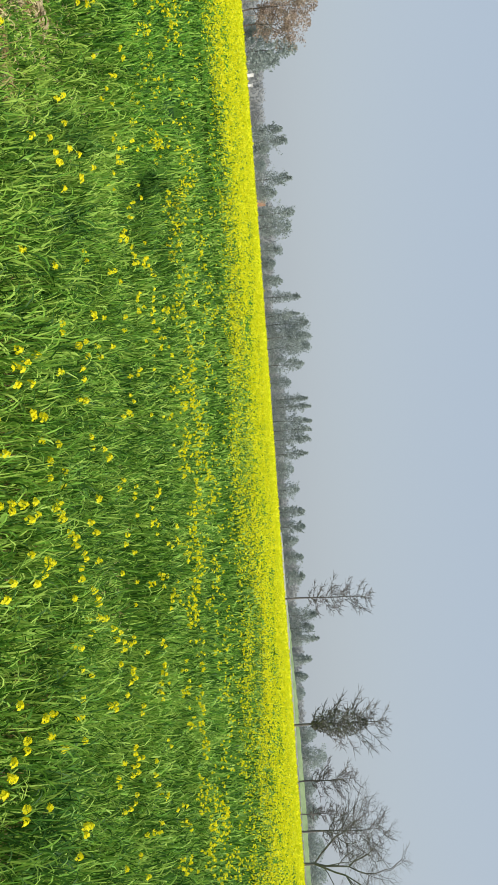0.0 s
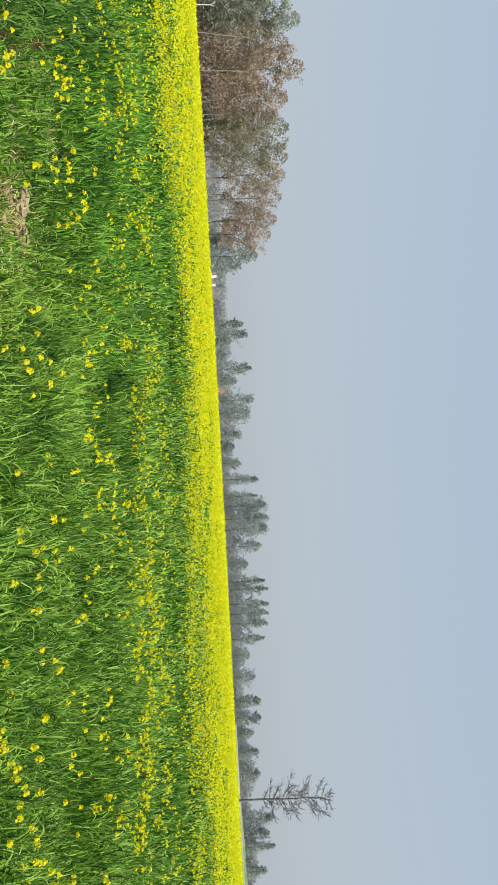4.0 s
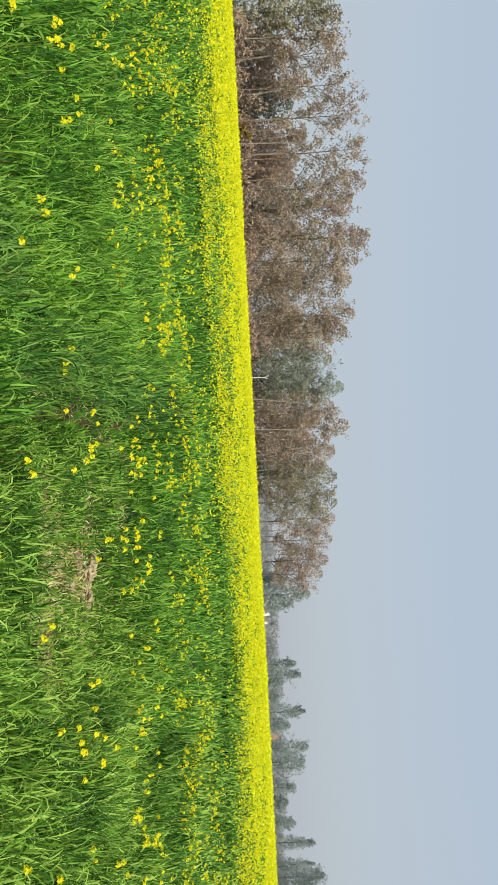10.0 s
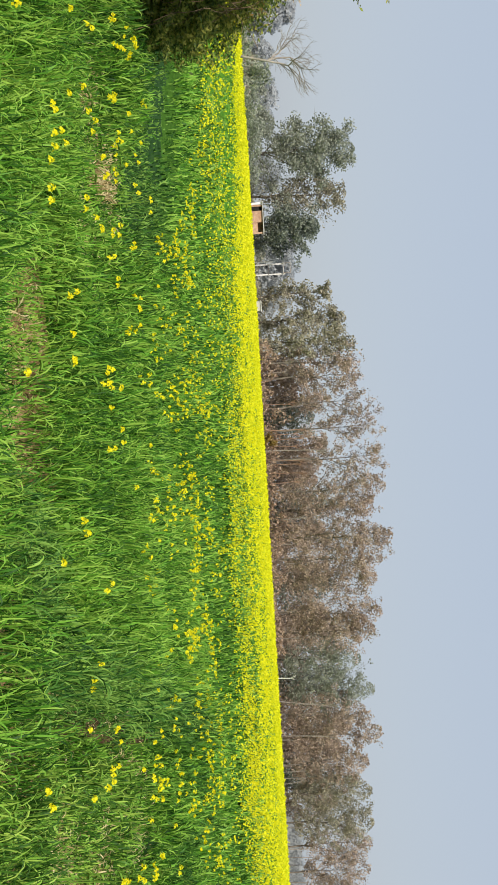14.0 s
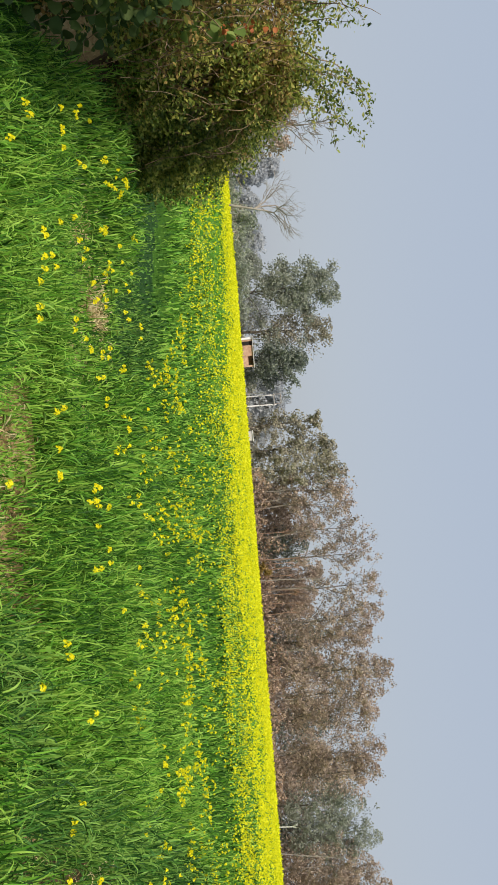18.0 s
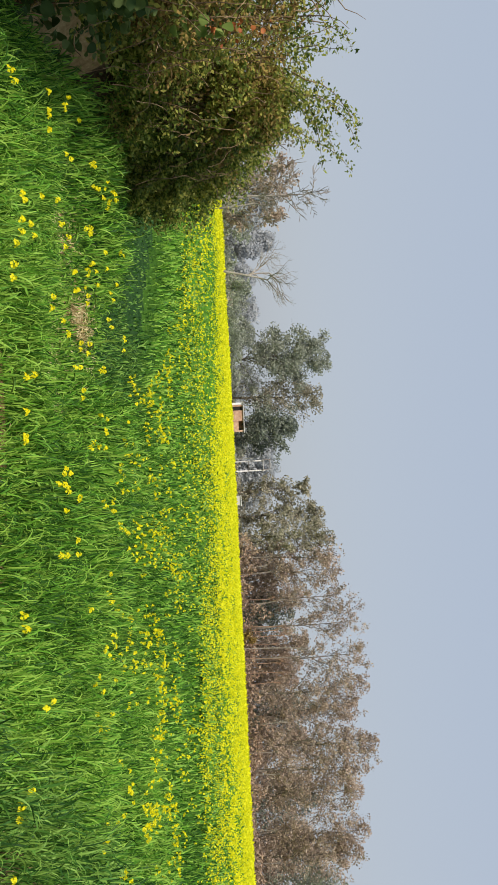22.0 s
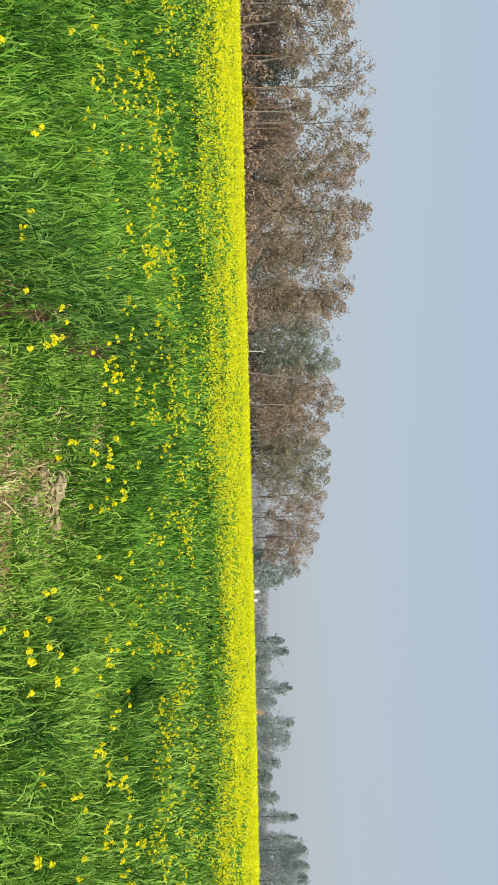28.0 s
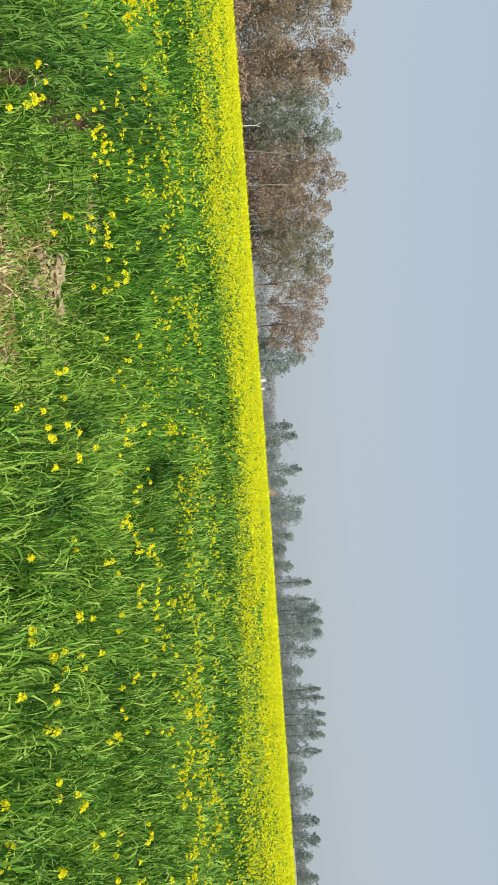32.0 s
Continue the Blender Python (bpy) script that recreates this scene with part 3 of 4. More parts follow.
# each tuft is a handful of flower heads close together
x, y, r = sector(14000, 6.0, 17.5, -37, 100, g)
keep = (g.random(len(x)) < tuft_density(x, y) * (1 - furrow(x, y)) * (1 - low_strip(x, y))) & (y > bank_line(x) + np.where(x < -8, 2.2, 0.5))
x, y = np.repeat(x[keep], 3), np.repeat(y[keep], 3)
heads = np.stack([x + g.normal(0, 0.05, len(x)), y + g.normal(0, 0.05, len(x)), mustard_top(x, y) + g.normal(0, 0.03, len(x))], 1)
# a round head of small petals
c = np.repeat(heads, 7, 0) + unit(g.normal(size=(len(x) * 7, 3))) * g.uniform(0.006, 0.020, len(x) * 7)[:, None]
v, f = leaf_cards(c, 0.030, g, 0.2)
part("blossoms", mesh_of("blossoms", v, f, PETAL), mustard)["kind"] = "stuff"


def mustard_plant(seed, heads):
    """A self-sown mustard plant: stem, lobed leaves and a few domed heads of four-petalled florets. The heads stand at 0.5 m."""
    g = np.random.default_rng(seed)
    ob = thing("mustard_plant", (0, 0, 0), "slender green mustard plant with yellow flower heads in the wheat", "mustard plant", "mustard plants in the wheat")
    bend = g.normal(0, 0.03, 2)
    p = [np.array([bend[0] * s * s, bend[1] * s * s, 0.46 * s]) for s in (0, 0.3, 0.6, 1)]
    segs = [(*p[k], *p[k + 1], 0.006 - 0.001 * k, 0.005 - 0.001 * k) for k in range(3)]
    tips = [p[3]]
    for _ in range(heads - 1):
        q = p[1] + (p[3] - p[1]) * g.uniform(0.2, 0.8)
        t = q + np.array([g.normal(0, 0.045), g.normal(0, 0.045), 0]) 
        t[2] = g.uniform(0.41, 0.48)
        segs.append((*q, *t, 0.0035, 0.002))
        tips.append(t)
    v, f = tubes(segs, 5)
    part("stem", mesh_of("stem", v, f, STALK, True), ob)
    for _ in range(3):
        a, z = g.uniform(0, 6.28), g.uniform(0.12, 0.36)
        s = g.uniform(0.05, 0.095)
        d, w = np.array([math.cos(a), math.sin(a), 0.35]), np.array([-math.sin(a), math.cos(a), 0])
        o = np.array([bend[0] * 0.3, bend[1] * 0.3, z])
        vv, ff = [], []
        for k, (l, h) in enumerate(((0, 0.02), (0.3, 0.16), (0.5, 0.24), (0.75, 0.2), (1, 0.02))):
            c = o + d * s * l - np.array([0, 0, s * 0.5 * l * l])
            vv += [c - w * s * h + [0, 0, 0.012], c, c + w * s * h + [0, 0, 0.012]]
            if k:
                q = 3 * k
                ff += [(q - 3, q - 2, q + 1, q), (q - 2, q - 1, q + 2, q + 1)]
        part("leaf", mesh_of("leaf", vv, ff, STALK, True), ob)
    for t in tips:
        n = 15
        k = np.arange(n)
        ang, rad = k * 2.4, 0.0175 * np.sqrt(k / n) * g.uniform(0.8, 1.25)
        c = np.stack([t[0] + rad * np.cos(ang), t[1] + rad * np.sin(ang), t[2] + 0.032 - 78 * rad * rad + g.normal(0, 0.004, n)], 1)
        vs, fs = [], []
        for q, o in enumerate(c):
            nrm = unit(np.array([(o[0] - t[0]) * 48, (o[1] - t[1]) * 48, 0.55]) + g.normal(0, 0.3, 3))
            u = unit(np.cross(nrm, [0.3, 0.5, 0.1]))
            w = np.cross(nrm, u)
            r = g.uniform(0.0068, 0.0098)
            for e in range(4):
                a = e * math.pi / 2 + q
                d1, d2 = u * math.cos(a) + w * math.sin(a), -u * math.sin(a) + w * math.cos(a)
                m = len(vs)
                vs += [o, o + d1 * r * 0.7 - d2 * r * 0.62 + nrm * r * 0.25, o + d1 * r * 1.15 + nrm * r * 0.1, o + d1 * r * 0.7 + d2 * r * 0.62 + nrm * r * 0.25]
                fs.append((m, m + 1, m + 2, m + 3))
        part("flower_head", mesh_of("flower_head", vs, fs, PETAL), ob)
    return ob


PLANTS = [(-0.73, 3.84), (0.55, 2.8), (1.3, 3.0), (-0.1, 3.69), (1.13, 4.73), (1.78, 4.28), (-0.45, 2.62), (-0.44, 3.05), (-0.22, 3.21), (-0.52, 3.83), (1.17, 3.66), (1.1, 2.51),
          (0.78, 2.51), (1.66, 2.19), (1.7, 2.53), (2.52, 3.21), (-2.5, 4.51), (-1.62, 3.57), (-1.11, 2.85), (-3.6, 3.3), (-2.98, 2.22), (-2.58, 2.51), (-2.83, 2.85),
          (-3.14, 3.11), (-3.58, 3.78), (-3.97, 4.42), (-2.65, 3.54), (-3.29, 4.52), (-1.65, 3.54), (-1.45, 2.5), (-1.18, 2.88), (-4.55, 3.07), (-5.52, 4.06),
          (-3.4, 1.4), (-2.73, 1.21), (-1.42, 1.65), (-3.84, -1.19), (-5.14, -1.31), (-5.73, -1.04), (-5.2, -0.62), (-5.49, -0.26), (-3.91, -0.33), (-2.91, 0.12),
          (-3.65, 2.05), (-4.49, 3.56), (-5.39, 3.01), (-2.86, 2.69), (-2.38, 2.38), (-3.01, 2.98), (-1.95, 1.89), (-3.2, 3.23), (-3.61, 3.29), (-3.58, 3.76), (-4.24, 4.47), (-3.8, 4.12), (-2.72, 2.63),
          (-2.69, 3.62), (-3.03, 4.08), (-2.44, 4.42), (-5.88, -0.95), (-6.3, -1.34), (-6.39, -0.25), (-4.39, -1.37), (-4.6, -0.72)]
models = [mustard_plant(s, h) for s, h in ((1, 2), (2, 3), (3, 1), (4, 1), (5, 2))]
spots = []
for x, y in PLANTS:
    if all(math.hypot(x - p, y - q) > 0.26 for p, q in spots):
        spots.append((x, y))
while len(spots) < 300:
    x, y, r = sector(1, 2.8, 8.2, -35, 100, g)
    near = 0.5 if r[0] < 6 and x[0] > -0.5 else 0.16
    if g.random() < (near + 0.9 * tuft_density(x, y)[0]) and bare(x, y)[0] < 0.5 and y[0] > bank_line(x)[0] + (2.2 if x[0] < -8 else 0.3) and (r[0] > 4.2 or x[0] > -0.2):
        spots.append((float(x[0]), float(y[0])))
for k, (x, y) in enumerate(spots):
    z = float(ground_height(np.array([x]), np.array([y]))[0]) + 0.01
    m = pose(x, y, z, 0, 0, k * 77.0)
    if k < len(models):
        models[k].matrix_basis = m
    else:
        copy_thing(models[(k * 3 + k // 7) % 5], m)

# ---- trees ----
def tree(name, place, height, radius, g, leaf, bark, label, category="tree", group="", low=0.3, limbs=18, leaves=1500, size=0.3, shape="ovoid", lean=(0, 0), girth=0.012, clump=0.45, sub=4, spread=(25, 60), fill=0.0, rise=0.1):
    """A tapered, crooked trunk with limbs and twigs, and a crown of many small leaves round the twigs. Shapes: ovoid, cone, dome, column."""
    ob = thing(name, place, label, category, group)
    z = np.linspace(0, 1, 8)
    wob = np.cumsum(g.normal(0, 0.007 if leaves else 0.005, (8, 2)), 0) * height
    axis = np.stack([wob[:, 0] + lean[0] * height * z ** 1.3, wob[:, 1] + lean[1] * height * z ** 1.3, z * height * 0.96], 1)
    axis[0] = (0, 0, -0.05)
    r0 = height * girth + 0.03
    girths = r0 * (1 - 0.92 * z)
    wood = [(*axis[k], *axis[k + 1], girths[k], girths[k + 1]) for k in range(7)]
    twigs, anchors = [], []
    for q in range(limbs):
        u = low + (0.97 - low) * (q + g.random()) / limbs
        o = np.array([np.interp(u, z, axis[:, c]) for c in range(3)])
        v = (u - low) / (1 - low)
        env = {"ovoid": math.sin(math.pi * (0.12 + 0.8 * v)) ** 0.8, "cone": 1.0 - 0.85 * v, "dome": math.sqrt(max(0.05, 1 - v * v * 0.9)), "column": 0.75 + 0.25 * math.sin(math.pi * v)}[shape]
        a, e = q * 2.4 + g.normal(0, 0.5), radians(g.uniform(*spread))
        length = radius * env * g.uniform(0.7, 1.15) / max(math.cos(e), 0.5)
        d = np.array([math.cos(a) * math.cos(e), math.sin(a) * math.cos(e), math.sin(e)])
        r = max(0.012, np.interp(u, z, girths) * 0.5)
        p = o
        for s in range(3):
            d2 = unit(d + g.normal(0, 0.16, 3) + np.array([0, 0, rise]))
            n2 = p + d2 * length / 3
            wood.append((*p, *n2, r * (1 - 0.28 * s), r * (0.72 - 0.28 * s)))
            for _ in range(sub if s else sub // 2):
                dd = unit(d2 + g.normal(0, 0.6, 3) + np.array([0, 0, 0.15]))
                st = p + (n2 - p) * g.random()
                en = st + dd * length * g.uniform(0.18, 0.42)
                twigs.append((*st, *en, r * 0.30 + (0.006 if leaves else 0.015), r * 0.1 + (0.004 if leaves else 0.011)))
                anchors += [en, (st + en) / 2]
            p, d = n2, d2
        anchors.append(p)
    squeeze = height / max(max(a[2] for a in anchors) + 0.1, height * 0.9)
    tall = np.array([1, 1, squeeze, 1, 1, squeeze, 1, 1])
    v, f = tubes(np.array(wood) * tall, 7)
    part("trunk", mesh_of("trunk", v, f, bark, True), ob)
    v, f = tubes(np.array(twigs) * tall, 3)
    part("branchwork", mesh_of("branchwork", v, f, TWIG if bark is not PALE_BARK else PALE_BARK), ob)["kind"] = "stuff"
    if leaves:
        anchors = np.array(anchors) * tall[:3]
        # leave whole twigs bare, so that the crown has gaps
        anchors = anchors[g.random(len(anchors)) < 0.6]
        ball = unit(g.normal(size=(leaves, 3))) * (g.random(leaves) ** 0.5)[:, None]
        c = anchors[g.integers(0, len(anchors), leaves)] + ball * clump * radius * np.array([0.5, 0.5, 0.4])
        m = int(leaves * fill)
        if m:
            v = g.random(m)
            env = {"ovoid": np.sin(math.pi * (0.12 + 0.86 * v)) ** 0.7, "cone": np.clip(1.02 - v, 0, 1) ** 0.7, "dome": np.sqrt(np.clip(1 - v ** 2.2, 0, 1)), "column": np.clip((1.03 - v) * 3.0, 0, 1) ** 0.7 * (0.75 + 0.25 * np.cos(v * 3))}[shape]
            ang = g.uniform(0, 2 * math.pi, m)
            lobes = 0.75 + 0.55 * (value_noise(ang * 1.6 + height, v * height * 0.9 + radius, 0.9) - 0.3)
            rad = radius * env * np.sqrt(g.random(m)) * lobes
            u = low + (1 - low) * v
            c[:m, 0] = np.interp(u, z, axis[:, 0]) + rad * np.cos(ang)
            c[:m, 1] = np.interp(u, z, axis[:, 1]) + rad * np.sin(ang)
            c[:m, 2] = u * height
        c[:, 2] = np.maximum(c[:, 2], 0.3)
        v, f = leaf_cards(c, size, g)
        part("crown", mesh_of("crown", v, f, leaf), ob)
    return ob


def bare_tree(name, place, height, radius, g, bark, label, fork=0.35, lean=(0.0, 0.0), depth=5, girth=0.013, leaf=None, group="", leaves=0):
    """A leafless tree that forks again and again into fine twigs."""
    ob = thing(name, place, label, "tree", group)
    wood, fine, ends = [], [], []

    def grow(p, d, length, r, level):
        steps = 3 if level < 3 else 2
        for s in range(steps):
            d = unit(d + g.normal(0, 0.10 if level else 0.025, 3) + np.array([0, 0, 0.05]))
            q = p + d * length / steps
            (wood if level < 3 else fine).append((*p, *q, r * (1 - 0.25 * s / steps), r * (1 - 0.25 * (s + 1) / steps)))
            if level and level < depth and g.random() < 0.75:
                side = unit(d + g.normal(0, 0.75, 3) * np.array([radius / height * 3, radius / height * 3, 0.5]))
                grow(q, side, length * g.uniform(0.45, 0.7), r * 0.5, level + 1)
            p = q
        if level < depth:
            for _ in range(2 + (level == 0)):
                side = unit(d + g.normal(0, 0.42, 3) * np.array([radius / height * 4, radius / height * 4, 0.6]))
                grow(p, side, length * g.uniform(0.62, 0.8) if level else height * (1 - fork) * g.uniform(0.36, 0.46), r * 0.62, level + 1)
        else:
            ends.append(p)

    r = height * girth + 0.02
    grow(np.array([0, 0, -0.05]), unit(np.array([lean[0], lean[1], 1.0])), height * fork, r, 0)
    top = max(s[5] for s in wood + fine)
    k = height / top
    v, f = tubes(np.array(wood) * np.array([1, 1, k, 1, 1, k, 1, 1]), 7)
    part("trunk", mesh_of("trunk", v, f, bark, True), ob)
    v, f = tubes(np.array(fine) * np.array([1, 1, k, 1, 1, k, 1, 1]), 3)
    part("branchwork", mesh_of("branchwork", v, f, bark), ob)["kind"] = "stuff"
    if leaves:
        e = np.array(ends) * np.array([1, 1, k])
        c = e[g.integers(0, len(e), leaves)] + g.normal(0, 0.35, (leaves, 3))
        v, f = leaf_cards(c, 0.28, g)
        part("crown", mesh_of("crown", v, f, leaf), ob)
    return ob


g = np.random.default_rng(21)
# the plantation behind the mustard: direction, distance, height
PLANTATION = [(66.1, 80, 11.9), (64.0, 79, 13.0), (62.0, 79, 13.3), (60.0, 78, 13.4), (57.7, 78, 13.0), (56.1, 79, 11.8), (54.5, 78, 13.3), (52.7, 78, 12.1), (50.9, 79, 11.6),
              (49.0, 80, 12.0), (47.4, 80, 11.1), (45.7, 82, 9.6), (43.4, 83, 10.9), (41.9, 83, 9.8), (40.4, 84, 11.3), (38.6, 85, 9.8), (36.9, 86, 10.0), (35.2, 88, 10.0),
              (33.8, 90, 9.9), (32.3, 92, 9.5), (30.8, 94, 9.1), (29.9, 95, 8.4)]
for k, (az, d, h) in enumerate(PLANTATION):
    thin = 58.5 < az < 67
    green = k in (11, 12, 16, 17)
    tree("plantation_tree", out(az, d), h, 2.6 if not thin else 2.4, g, (GREEN_LEAF if k < 14 else OLIVE_LEAF) if green else BROWN_LEAF, PALE_BARK if k == 13 else BARK,
         "tall slender tree with sparse withered brown leaves" if not green else "tall slender tree with dull olive-green leaves", "tree", "plantation trees behind the mustard",
         low=0.42 if thin else 0.3 if az < 34.5 else 0.2, limbs=24, leaves=2300 if thin else (3300 if az < 34.5 else 5800), size=0.195, clump=0.32, sub=3, fill=0.05 if thin else 0.38, girth=0.008)
for k in range(20):
    az = 36.3 + 30.5 * (k + g.random() * 0.6) / 20
    d = np.interp(az, [30, 67], [98, 85])
    h = np.interp(az, [30, 45, 67], [7.5, 8.5, 7.5]) * g.uniform(0.85, 1.1)
    tree("understorey_tree", out(az, d), h, 2.4, g, DEEP_LEAF if k % 4 == 1 else BROWN_LEAF, BARK, "lower bushy tree with dull brown foliage in the plantation" if k % 4 != 1 else "lower bushy tree with deep green foliage in the plantation",
         "tree", "understorey of the plantation", low=0.03, limbs=16, leaves=2600, size=0.27, clump=0.6, fill=0.5)

# brown undergrowth that closes the wood at the foot and behind
n = 22000
a = g.uniform(37, 68, n)
d = np.interp(a, [30, 67], [101, 88]) + g.uniform(-2, 6, n)
top = 2.0 + 6.0 * value_noise(a * 2.0, a * 0 + 3, 2.0)
c = np.stack([FAR[0] - d * np.sin(np.radians(a)), FAR[1] + d * np.cos(np.radians(a)), g.random(n) * top], 1)
v, f = leaf_cards(c, 0.34, g)
tagged(new("undergrowth", mesh_of("undergrowth", v, f, BROWN_LEAF)), "tangled brown undergrowth at the foot of the plantation", "undergrowth", kind="stuff")

# sunlit dry brush along the wood's front
n = 6500
a = g.uniform(46, 69, n)
d = np.interp(a, [46, 55, 69], [77.5, 76.0, 78.5]) + g.uniform(-0.6, 1.6, n)
top = 1.1 + 2.9 * value_noise(a * 2.0, a * 0 + 11, 1.3) * np.interp(a, [50, 58, 63, 66], [0.7, 1.1, 1.2, 0.8])
c = np.stack([FAR[0] - d * np.sin(np.radians(a)), FAR[1] + d * np.cos(np.radians(a)), g.random(n) * top], 1)
v, f = leaf_cards(c, 0.20, g, 0.0, 1.5)
tagged(new("dry_brush", mesh_of("dry_brush", v, f, RUST_LEAF)), "rust-brown dry brush along the plantation's front", "brush", kind="stuff")

# dull scrub along the far edge of the mustard
n = 9000
a = g.uniform(67, 98, n)
d = np.interp(a, [67, 82, 98], [90, 97, 70]) + g.uniform(-2, 5, n)
top = 1.1 + 1.9 * value_noise(a * 2.0, a * 0 + 8, 1.5)
c = np.stack([FAR[0] - d * np.sin(np.radians(a)), FAR[1] + d * np.cos(np.radians(a)), g.random(n) * top], 1)
v, f = leaf_cards(c, 0.36, g)
tagged(new("scrub", mesh_of("scrub", v, f, OLIVE_LEAF)), "dull olive-grey scrub at the far edge of the mustard", "scrub", kind="stuff")

# leafy trees at the end of the plantation and round the pump house
for az, d, h, r, leaf, n, lab in ((71.9, 87, 9.4, 1.7, OLIVE_LEAF, 1100, "olive-green leafy tree at the plantation's end"), (70.1, 86, 10.8, 2.2, OLIVE_LEAF, 1700, "olive-green leafy tree at the plantation's end"),
                                  (67.3, 82, 11.6, 2.4, BROWN_LEAF, 1100, "olive-brown leafy tree at the plantation's end"), (68.7, 81, 11.1, 2.4, OLIVE_LEAF, 1500, "olive-brown leafy tree at the plantation's end"), (81.6, 92, 12.9, 4.0, GREEN_LEAF, 5200, "large spreading dusty green tree beside the pump house"),
                                  (78.9, 94, 12.1, 3.0, OLIVE_LEAF, 1900, "sparse olive tree behind the brick pump house"), (76.7, 90, 8.6, 3.1, DEEP_LEAF, 3600, "round dark green tree beside the brick pump house"),
                                  (83.6, 100, 4.4, 2.4, GREEN_LEAF, 1100, "low dusty green bushy tree"), (86.2, 96, 3.6, 2.2, GREEN_LEAF, 1000, "low dusty green bushy tree")):
    tree("leafy_tree", out(az, d), h, r, g, leaf, BARK, lab, "tree", low=0.16, limbs=20, leaves=int(n * 2.6), size=0.27, shape="dome" if r > 2.9 else "ovoid", clump=0.42, sub=4, fill=0.22)

# bare roadside trees
for az, d, h, r, lab in ((-9.9, 101, 11.8, 3.0, "bare grey tree with a straight trunk"), (-22.1, 100, 8.4, 2.6, "small bare grey tree"), (-24.1, 105, 6.6, 1.3, "thin grey bare sapling"),
                         (-25.2, 98, 10.9, 3.6, "bare grey tree with fine twigs")):
    tree("bare_tree", out(az, d), h * 1.08, r, g, None, TWIG, lab, "tree", "bare trees along the canal", low=0.32, limbs=44, leaves=0, sub=8, spread=(-8, 18), girth=0.010, rise=0.17)
for az, d, h, r in ((-27.1, 95, 11.7, 4.6), (-30.5, 97, 11.0, 3.6)):
    bare_tree("bare_tree", out(az, d), h * 1.08, r, g, TWIG, "bare grey tree forking low into wide limbs", 0.22, group="bare trees along the canal", depth=6)
t = tree("bare_tree", out(-18.6, 96), 12.8, 3.4, g, None, TWIG, "grey tree with bare twigs and a core of dark leaves", "tree", "bare trees along the canal", low=0.26, limbs=46, leaves=0, sub=8, spread=(-8, 20), girth=0.012, rise=0.2)
a, q, z = g.uniform(0, 6.28, 2600), np.sqrt(g.random(2600)), g.uniform(3.2, 9.6, 2600)
wide = 1.9 * np.sin(math.pi * (z - 3.1) / 6.7) ** 0.6 * (0.55 + 0.7 * value_noise(z, a, 1.1))
c = np.stack([np.cos(a) * q * wide, np.sin(a) * q * wide, z], 1)
v, f = leaf_cards(c, 0.24, g)
part("crown", mesh_of("crown", v, f, DUSK_LEAF), t, "dark leaves clothing the trunk")

# pale dead trees and shrubs beyond the hedge
tree("dead_tree", out(93.3, 45), 7.6, 1.7, g, None, PALE_BARK, "dead pale tree with a straight bleached trunk", "tree", low=0.5, limbs=18, leaves=0, sub=6, spread=(5, 45), girth=0.010, rise=0.06)
bare_tree("dead_tree", out(92.4, 48), 4.8, 0.8, g, PALE_BARK, "short dead pale trunk with few twigs", 0.7, depth=4, girth=0.011)
bare_tree("dead_tree", out(88.4, 60), 6.9, 2.4, g, PALE_BARK, "leaning dead pale tree with bleached branches", 0.42, lean=(0.0, 0.3), depth=5, girth=0.012)
for az, d, h, r, leaf in ((95.2, 60, 7.2, 1.8, BROWN_LEAF), (93.6, 64, 7.1, 1.8, BROWN_LEAF), (91.8, 65, 6.4, 1.3, BROWN_LEAF), (97.5, 62, 7.0, 2.2, OLIVE_LEAF)):
    tree("grey_tree", out(az, d), h, r, g, leaf, BARK, "greyish half-bare tree beyond the hedge", "tree", low=0.2, limbs=16, leaves=1300, size=0.24)
for az, d, h, r in ((91.0, 80, 4.2, 1.5), (88.9, 82, 2.4, 1.9), (86.9, 70, 3.4, 1.3), (85.0, 78, 2.6, 1.7), (83.6, 82, 3.0, 1.7), (82.3, 84, 2.5, 2.0), (80.5, 86, 2.3, 1.9), (75.4, 90, 2.6, 1.6)):
    tree("shrub", out(az, d), h, r, g, GREEN_LEAF, BARK, "dull green shrub at the far edge of the mustard", "shrub", "shrubs at the field's edge", low=0.06, limbs=14, leaves=1100, size=0.24, shape="ovoid", clump=0.45, fill=0.25)
tree("dry_shrub", out(61.5, 77), 2.5, 0.9, g, HEDGE_DRY, BARK, "rust-brown withered shrub at the plantation's foot", "shrub", low=0.05, limbs=12, leaves=900, size=0.2, shape="dome", clump=0.7)

